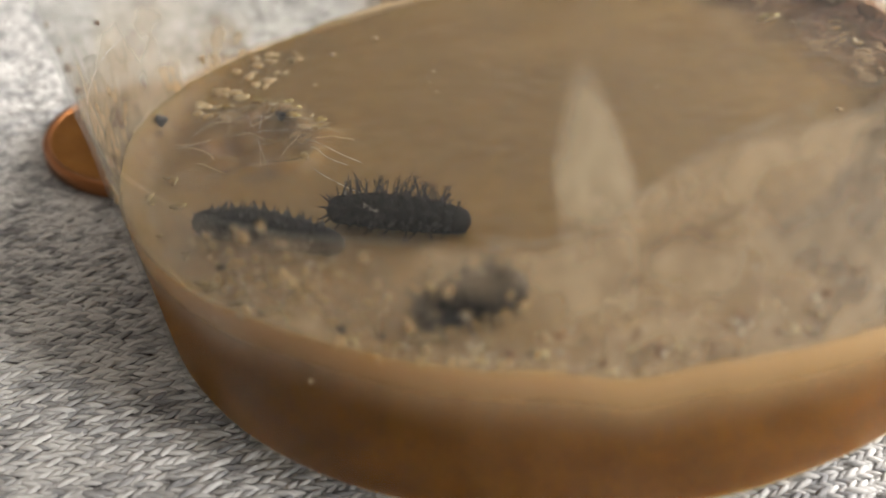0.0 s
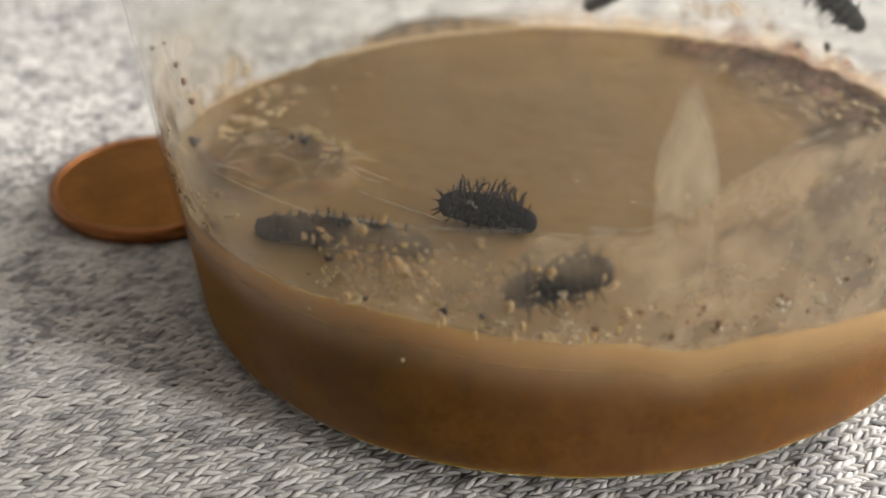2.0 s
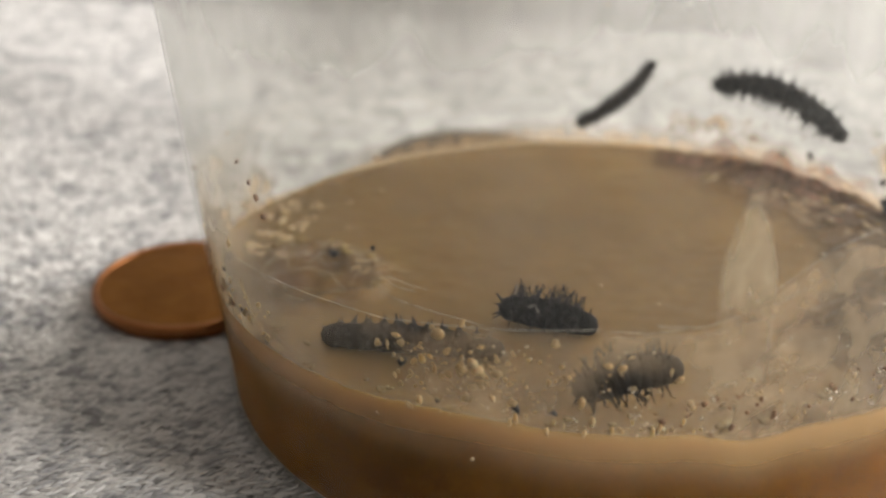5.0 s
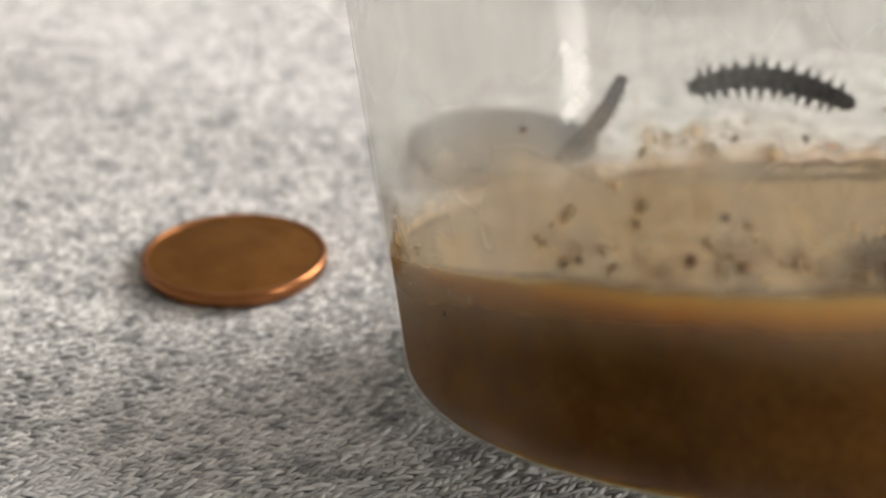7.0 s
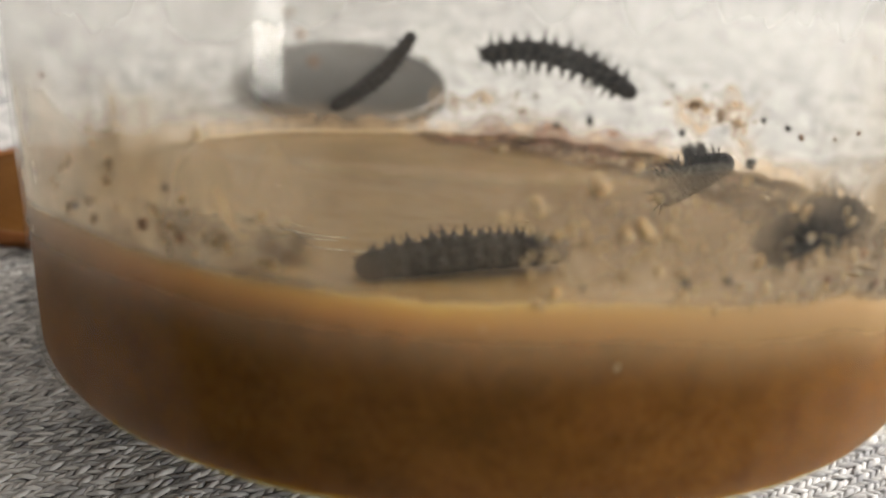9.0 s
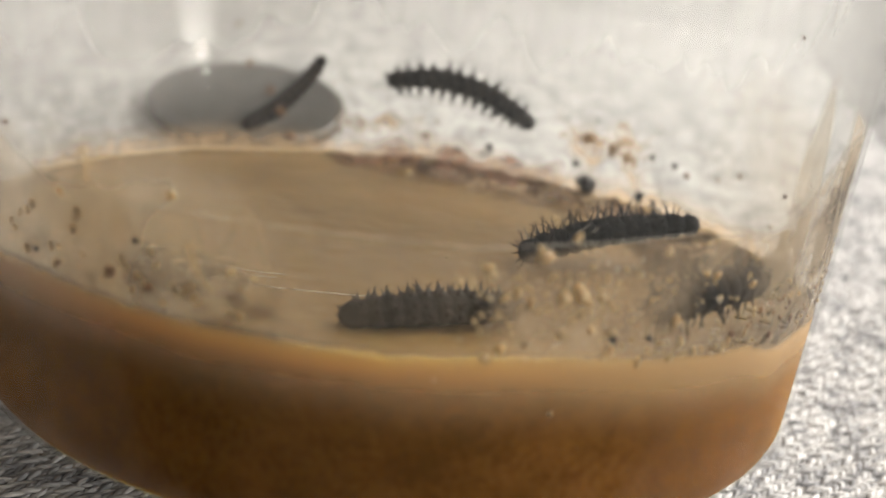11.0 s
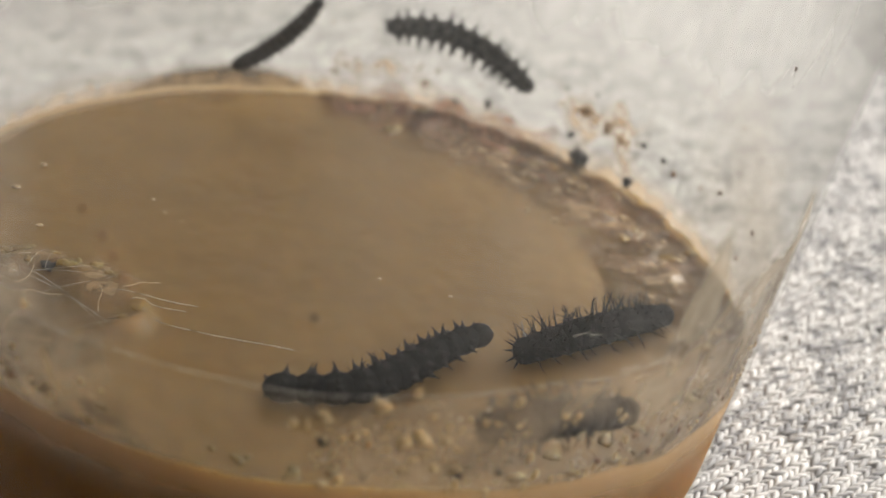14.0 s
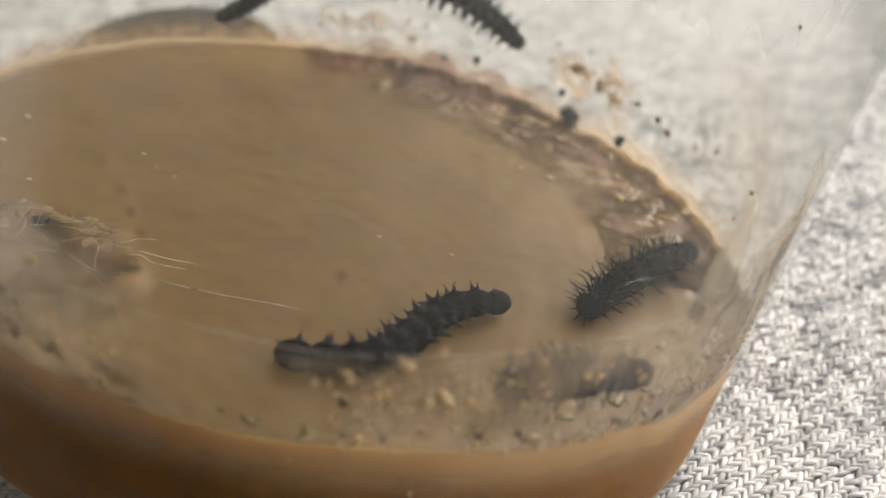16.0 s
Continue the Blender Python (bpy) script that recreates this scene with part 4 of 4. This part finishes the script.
    # the food's edge at the wall, its glow painted: golden below its brim in front, thin tan above it behind
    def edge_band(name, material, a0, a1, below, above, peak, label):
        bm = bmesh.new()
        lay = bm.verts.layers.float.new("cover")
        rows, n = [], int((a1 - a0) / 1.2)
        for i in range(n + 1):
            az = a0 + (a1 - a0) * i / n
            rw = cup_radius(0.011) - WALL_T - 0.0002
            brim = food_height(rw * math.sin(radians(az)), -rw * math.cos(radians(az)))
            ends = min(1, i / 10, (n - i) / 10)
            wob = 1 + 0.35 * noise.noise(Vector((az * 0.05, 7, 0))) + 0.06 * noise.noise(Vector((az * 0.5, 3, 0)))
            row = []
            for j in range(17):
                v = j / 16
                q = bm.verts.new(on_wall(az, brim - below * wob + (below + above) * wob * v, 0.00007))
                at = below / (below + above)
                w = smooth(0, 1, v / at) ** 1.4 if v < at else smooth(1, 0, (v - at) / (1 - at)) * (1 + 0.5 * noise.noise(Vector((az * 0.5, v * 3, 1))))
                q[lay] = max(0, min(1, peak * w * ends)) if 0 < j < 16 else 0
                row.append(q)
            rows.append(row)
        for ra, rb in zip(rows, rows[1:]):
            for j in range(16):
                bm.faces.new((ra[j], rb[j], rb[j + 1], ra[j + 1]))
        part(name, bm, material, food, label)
    edge_band("front_glow", M_GOLD, -92, 98, 0.0056, 0.0007, 0.8, "golden glow painted on the food under its edge")
    # soft glow round the back edge, painted as a fading tan band
    edge_band("back_glow", M_BACKGLOW, 92, 262, 0.0010, 0.0030, 0.75, "soft tan glow painted above the food")
    # pale worm-like ridges of wet food
    for i in range(26):
        bm = bmesh.new()
        a, q = rng.uniform(98, 172), rng.uniform(0.74, 0.93)
        turn, pts = rng.uniform(60, 120), []
        x, y = q * 0.0325 * math.sin(radians(a)), -q * 0.0325 * math.cos(radians(a))
        for k in range(9):
            d = radians(a + turn + 50 * math.sin(k * 0.9 + i))
            x, y = x + 0.00019 * math.sin(d), y - 0.00019 * math.cos(d)
            pts.append((x, y, food_height(x, y) + 0.00016))
        tube(bm, pts, 0.00022 * rng.uniform(0.6, 1.1), 6)
        for v in bm.verts:
            v.co += Vector((1, 1, 0.6)) * 0.0001 * noise.noise(v.co * 3000)
        part("ridge", bm, M_SCUM if i % 3 else M_PALECRUMB, food, "pale wet ridge")
    # silk threads across the surface
    for p in (((-13.9, -13.8), (-11, -13.4), (-7.9, -13.3)), ((-10.2, -16.1), (-6, -16.4), (-0.4, -16.2)), ((-12.5, -14.6), (-8.5, -14.2))):
        bm = bmesh.new()
        pts = []
        for (ax, ay), (bx, by) in zip(p, p[1:]):
            for u in np.linspace(0, 1, 8):
                x, y = (ax + (bx - ax) * u) / 1000, (ay + (by - ay) * u) / 1000
                pts.append((x, y, food_height(x, y) + 0.00012))
        tube(bm, pts, 0.000032, 4)
        part("silk_thread", bm, M_SILK, food, "fine silk thread")
    return food


# ---------------------------------------------------------------- larvae
def make_segment(parent, r, length, spine, seed, head=False, pale=0.0, dense=False, tail=False, skin=None):
    """One ring of a larva: a plump ring and its branched spines. Its x runs along the body."""
    rng = random.Random(seed)
    bm = bmesh.new()
    v = bmesh.ops.create_uvsphere(bm, u_segments=22, v_segments=16, radius=1)["verts"]
    for q in v:
        w = 1 + 0.06 * noise.noise(q.co * 2.2 + Vector((seed, 0, 0))) + 0.05 * noise.noise(q.co * 7 + Vector((0, seed, 0)))
        q.co = Vector((q.co.x * length * (0.8 if head else 0.98) * w, q.co.y * r * w, q.co.z * r * 0.95 * w))
    seg = part("head" if head else "segment", bm, M_HEAD if head else skin or M_BODY, parent, "small dark head" if head else "")
    dark, light = bmesh.new(), bmesh.new()
    for i, a in enumerate((-40, 0, 40) if head else (-98, -74, -50, -27, -5, 17, 40, 62, 85, 100) if dense else (-92, -56, -19, 19, 56, 92)):
        bm = light if rng.random() < pale else dark
        a = radians(a + rng.uniform(-8, 8))
        lean = 0.5 if dense else 0.2
        x = length * (rng.uniform(-0.3, 0.3) if dense else rng.uniform(-0.12, 0.12))
        d = Vector((rng.uniform(-lean, lean), math.sin(a), math.cos(a))).normalized()
        p = Vector((x, math.sin(a) * r * 0.86, math.cos(a) * r * 0.8))
        L = (spine * rng.uniform(0.75, 1.2) + r * 0.14) * (0.5 if head else 1)
        cone(bm, p, p + d * L * (0.62 if dense else 0.8), r * (0.13 if dense else 0.30), 0, 6)
        cone(bm, p, p + d * L, r * 0.075, 0, 4)
        for b in range(5):                      # side bristles
            u = 0.3 + 0.12 * b
            s = Vector((rng.uniform(-1, 1), rng.uniform(-1, 1), rng.uniform(-0.3, 1))).normalized()
            cone(bm, p + d * L * u, p + d * L * u + (d * 0.7 + s * 0.7) * L * 0.34, r * 0.035, 0, 3)
    if tail:
        for i in range(7):
            a = 2 * math.pi * i / 7
            d = Vector((-0.9, math.sin(a) * 0.8, math.cos(a) * 0.8)).normalized()
            p = Vector((-length * 0.7, math.sin(a) * r * 0.5, math.cos(a) * r * 0.5))
            cone(dark, p, p + d * spine * rng.uniform(0.5, 0.9), r * 0.12, 0, 5)
    part("spines", dark, M_SPINE, seg)
    if light.verts:
        part("spines", light, M_PALE, seg)
    else:
        light.free()
    return seg


def chain(a, b, bend, lift, n, shape=0.0):
    """Poses of n rings from a to b: bend bows the body sideways, lift arches its middle, shape makes an S."""
    a, b = Vector(a), Vector(b)
    along = b - a
    side = Vector((-along.y, along.x, 0)).normalized()

    def at(u):
        return a + along * u + side * (bend * math.sin(math.pi * u) + shape * math.sin(2 * math.pi * u)) + Vector((0, 0, lift * math.sin(math.pi * u)))

    out = []
    for i in range(n):
        u = (i + 0.5) / n
        d = (at(u + 0.02) - at(u - 0.02)).normalized()
        up = Vector((0, 0, 1))
        y = up.cross(d).normalized()
        z = d.cross(y)
        m = Matrix((d, y, z)).transposed().to_4x4()
        out.append(Matrix.Translation(at(u)) @ m)
    return out


def taper(u):
    return 0.62 + 0.38 * math.sin(math.pi * min(1, max(0, u * 0.86 + 0.1))) ** 0.8


def larva(name, label, n, r, length, spine, seed, pale=0.0, dense=False, skin=None):
    top = thing(name, label, "caterpillar", "larvae in the cup")
    segs = []
    for i in range(n):
        u = (i + 0.5) / n
        segs.append(make_segment(top, r * taper(u), length / n, spine * (0.7 + 0.3 * taper(u)), seed * 31 + i, i == n - 1, pale, dense, i == 0, skin))
    return top, segs


def resting(top, segs, poses):
    for ob, m in zip(segs, poses):
        ob.matrix_basis = m


def wall_chain(places, n, off):
    """Poses of the rings of a larva that clings to the inner wall along (angle, millimetres of height) places; its back points inwards."""
    out, steps = [], np.linspace(0, 1, len(places))

    def at(u):
        around = [min(1, max(0, u + d)) for d in (-0.08, -0.04, 0, 0.04, 0.08)]
        az, z = (sum(np.interp(w, steps, [p[k] for p in places]) for w in around) / 5 for k in (0, 1))
        return on_wall(az, z / 1000, off)

    for i in range(n):
        u = (i + 0.5) / n
        p = at(u)
        d = (at(u + 0.02) - at(u - 0.02)).normalized()
        inward = Vector((-p.x, -p.y, 0)).normalized()
        y = inward.cross(d).normalized()
        z = d.cross(y)
        out.append(Matrix.Translation(p) @ Matrix((d, y, z)).transposed().to_4x4())
    return out


W1, W1_SEGS = larva("front_larva", "black spiny caterpillar crawling on the food by the wall", 11, 0.00122, 0.0150, 0.00078, 1, 0.0)
W2, W2_SEGS = larva("spiny_larva", "black caterpillar with long bristly spines crawling on the food", 12, 0.00126, 0.0130, 0.00135, 2, 0.04, True)
W3, W3_SEGS = larva("curled_larva", "grey-black caterpillar pressed against the smeared wall", 10, 0.00122, 0.0095, 0.0012, 3, 0.0, True)
LA, LA_SEGS = larva("small_larva", "slim dark brown caterpillar climbing the cup wall", 13, 0.00088, 0.0125, 0.0004, 4, skin=M_BROWNSKIN)
resting(LA, LA_SEGS, wall_chain(((210.0, 11.2), (206.0, 12.3), (202.0, 13.9), (198.5, 15.8), (195.8, 18.2)), 13, 0.0009))
LB, LB_SEGS = larva("wall_larva", "dark spiny caterpillar clinging to the cup wall", 13, 0.00116, 0.0165, 0.0013, 5, 0.03)
resting(LB, LB_SEGS, wall_chain(((182.8, 16.5), (175.5, 17.2), (168.0, 16.8), (161.0, 15.5), (155.2, 13.9)), 13, 0.0011))

# where the two crawling larvae lie on the food, in the cup's space: time, tail x, y and lift, head x, y and lift (millimetres), sideways bow, S
W1_WAY = [(0, -8.9, -26.1, 0, 0.1, -22.2, -0.1, 0, 0), (1.5, -9.1, -26.1, 0, 1.3, -21.2, -0.2, 0, 0), (2.5, -9.3, -25.9, 0, 2.2, -20.4, -0.2, 0, 0), (4.7, -8.7, -25.5, 0, 2.9, -20.0, -0.1, 0, 0),
          (6.8, -7.0, -20.4, 0.3, 6.4, -16.2, 0.5, 0.3, 0), (7.5, -6.7, -19.9, 0.4, 7.0, -16.0, 0.7, 0.3, 0), (8, -7.6, -19.5, 0.4, 4.3, -13.5, 1.1, 0.3, 0), (8.5, -6.6, -20.5, 0.1, 5.0, -14.5, 0.6, 0.2, 0), (9, -5.5, -22.0, 0, 6.0, -15.5, 0.4, 0.2, 0), (9.7, -4.2, -21.8, 0, 7.1, -16.5, 0.4, 0, 0),
          (11.8, -2.0, -22.5, 0, 8.1, -18.2, 0.1, 0, 0), (12.5, -0.5, -21.6, 0.2, 8.4, -18.3, -0.1, 0, 0), (13, -0.4, -21.8, 0.1, 8.6, -18.0, -0.1, 0, 0), (13.5, -0.9, -21.5, 0.2, 8.0, -16.8, 0, -0.5, 0), (14, -0.9, -22.0, 0.2, 12.3, -11.5, 1.0, -2.0, -0.7), (14.5, -1.1, -22.0, 0.2, 13.1, -12.8, 0.5, -1.4, -1.5), (15, -0.8, -22.7, 0, 14.2, -12.8, 0.4, -1.4, -1.5), (16, -0.7, -22.3, 0, 13.5, -11.5, 0.4, -1.4, -1.5)]
W2_WAY = [(0, -2.6, -19.7, 0.3, 4.8, -15.3, 0, 0, 0), (0.5, -0.9, -17.6, 0.4, 5.5, -14.5, 0, 0, 0), (1.5, -0.5, -16.6, 0.5, 5.5, -13.8, 0, 0, 0), (2.5, 0.5, -15.0, 0.9, 5.7, -12.9, -0.2, 0, 0), (3.5, 0.7, -14.8, 1.1, 6.0, -13.0, -0.2, 0, 0), (4.7, 0.5, -15.1, 0.8, 6.2, -12.7, -0.2, 0, 0),
          (6.8, 12.5, -4.0, 0.5, 18.5, -1.0, 1, 0, 0), (7.5, 13.5, -0.5, 0.5, 17.5, 1.5, 3, 0, 0), (8, 13.8, 4.0, 0.2, 11.8, 2.0, 6.2, 0, 0), (8.5, 14.5, 2.0, 0.6, 16.8, 3.9, 3.6, 0, 0), (9, 14.0, 2.0, 0.8, 18.6, 4.2, 3.4, 0, 0), (9.7, 13.4, 2.0, 1.6, 21.2, 4.0, 2.8, 0, 0), (11.8, 8.2, -8.4, -0.4, 24.6, -0.5, 3.0, 0.7, 0), (12.5, 9.2, -8.6, -0.6, 24.7, -1.2, 3.0, -0.6, 0), (13, 9.8, -8.8, -0.6, 25.0, -1.1, 2.8, -0.6, 0),
          (13.5, 8.0, -14.0, 0, 23.8, -0.3, 0, 0, 0), (14, 14.8, -12.2, 0.3, 26.2, -2.0, 0.2, 0, 0), (14.5, 14.6, -13.5, 0.1, 26.6, -2.3, 0.2, 0.3, 0), (15, 15.5, -12.6, 0, 26.2, 0, 0.3, 0.4, 0), (16, 19.2, -10.0, 0.2, 28.4, 2.0, 0.6, 0.4, 0)]
# the larva behind the smeared wall: time, angle and height (millimetres) of its tail and its head
W3_WAY = [(0, 28.6, 14.6, 38.2, 16.7), (4.7, 27.9, 15.0, 38.8, 16.5), (6.8, 30.0, 14.8, 41.5, 16.2), (9.7, 31.0, 15.0, 43.8, 16.3), (11.8, 25.0, 15.0, 46.5, 15.3), (13, 25.5, 15.2, 46.5, 15.4), (13.5, 23.5, 16.0, 43.5, 15.2), (16, 23.0, 16.4, 43.0, 15.0)]


FOOD = build_food()
knit_field()


# ---------------------------------------------------------------- what moves
def motions():
    for ob in (cup, FOOD, W1, W2, W3, LA, LB):
        walk(ob, CUP_WAY)
    for segs, way, r in ((W1_SEGS, W1_WAY, 0.00112), (W2_SEGS, W2_WAY, 0.00112)):
        tracks = [[] for _ in segs]
        for t, ax, ay, az, bx, by, bz, bow, ess in way:
            a, b = Vector((ax, ay, az)) / 1000, Vector((bx, by, bz)) / 1000
            for i, m in enumerate(chain(a, b, bow / 1000, 0, len(segs), ess / 1000)):
                p = m.translation
                m = Matrix.Translation((0, 0, food_plane(p.x, p.y) + r * 0.85 * taper((i + 0.5) / len(segs)))) @ m
                tracks[i].append((t, m))
        for ob, rows in zip(segs, tracks):
            walk(ob, rows)
    tracks = [[] for _ in W3_SEGS]
    for t, a0, z0, a1, z1 in W3_WAY:
        for i, m in enumerate(wall_chain(((a0, z0), ((a0 + a1) / 2, (z0 + z1) / 2 + 0.6), (a1, z1)), len(W3_SEGS), 0.0015)):
            tracks[i].append((t, m))
    for ob, rows in zip(W3_SEGS, tracks):
        walk(ob, rows)


motions()
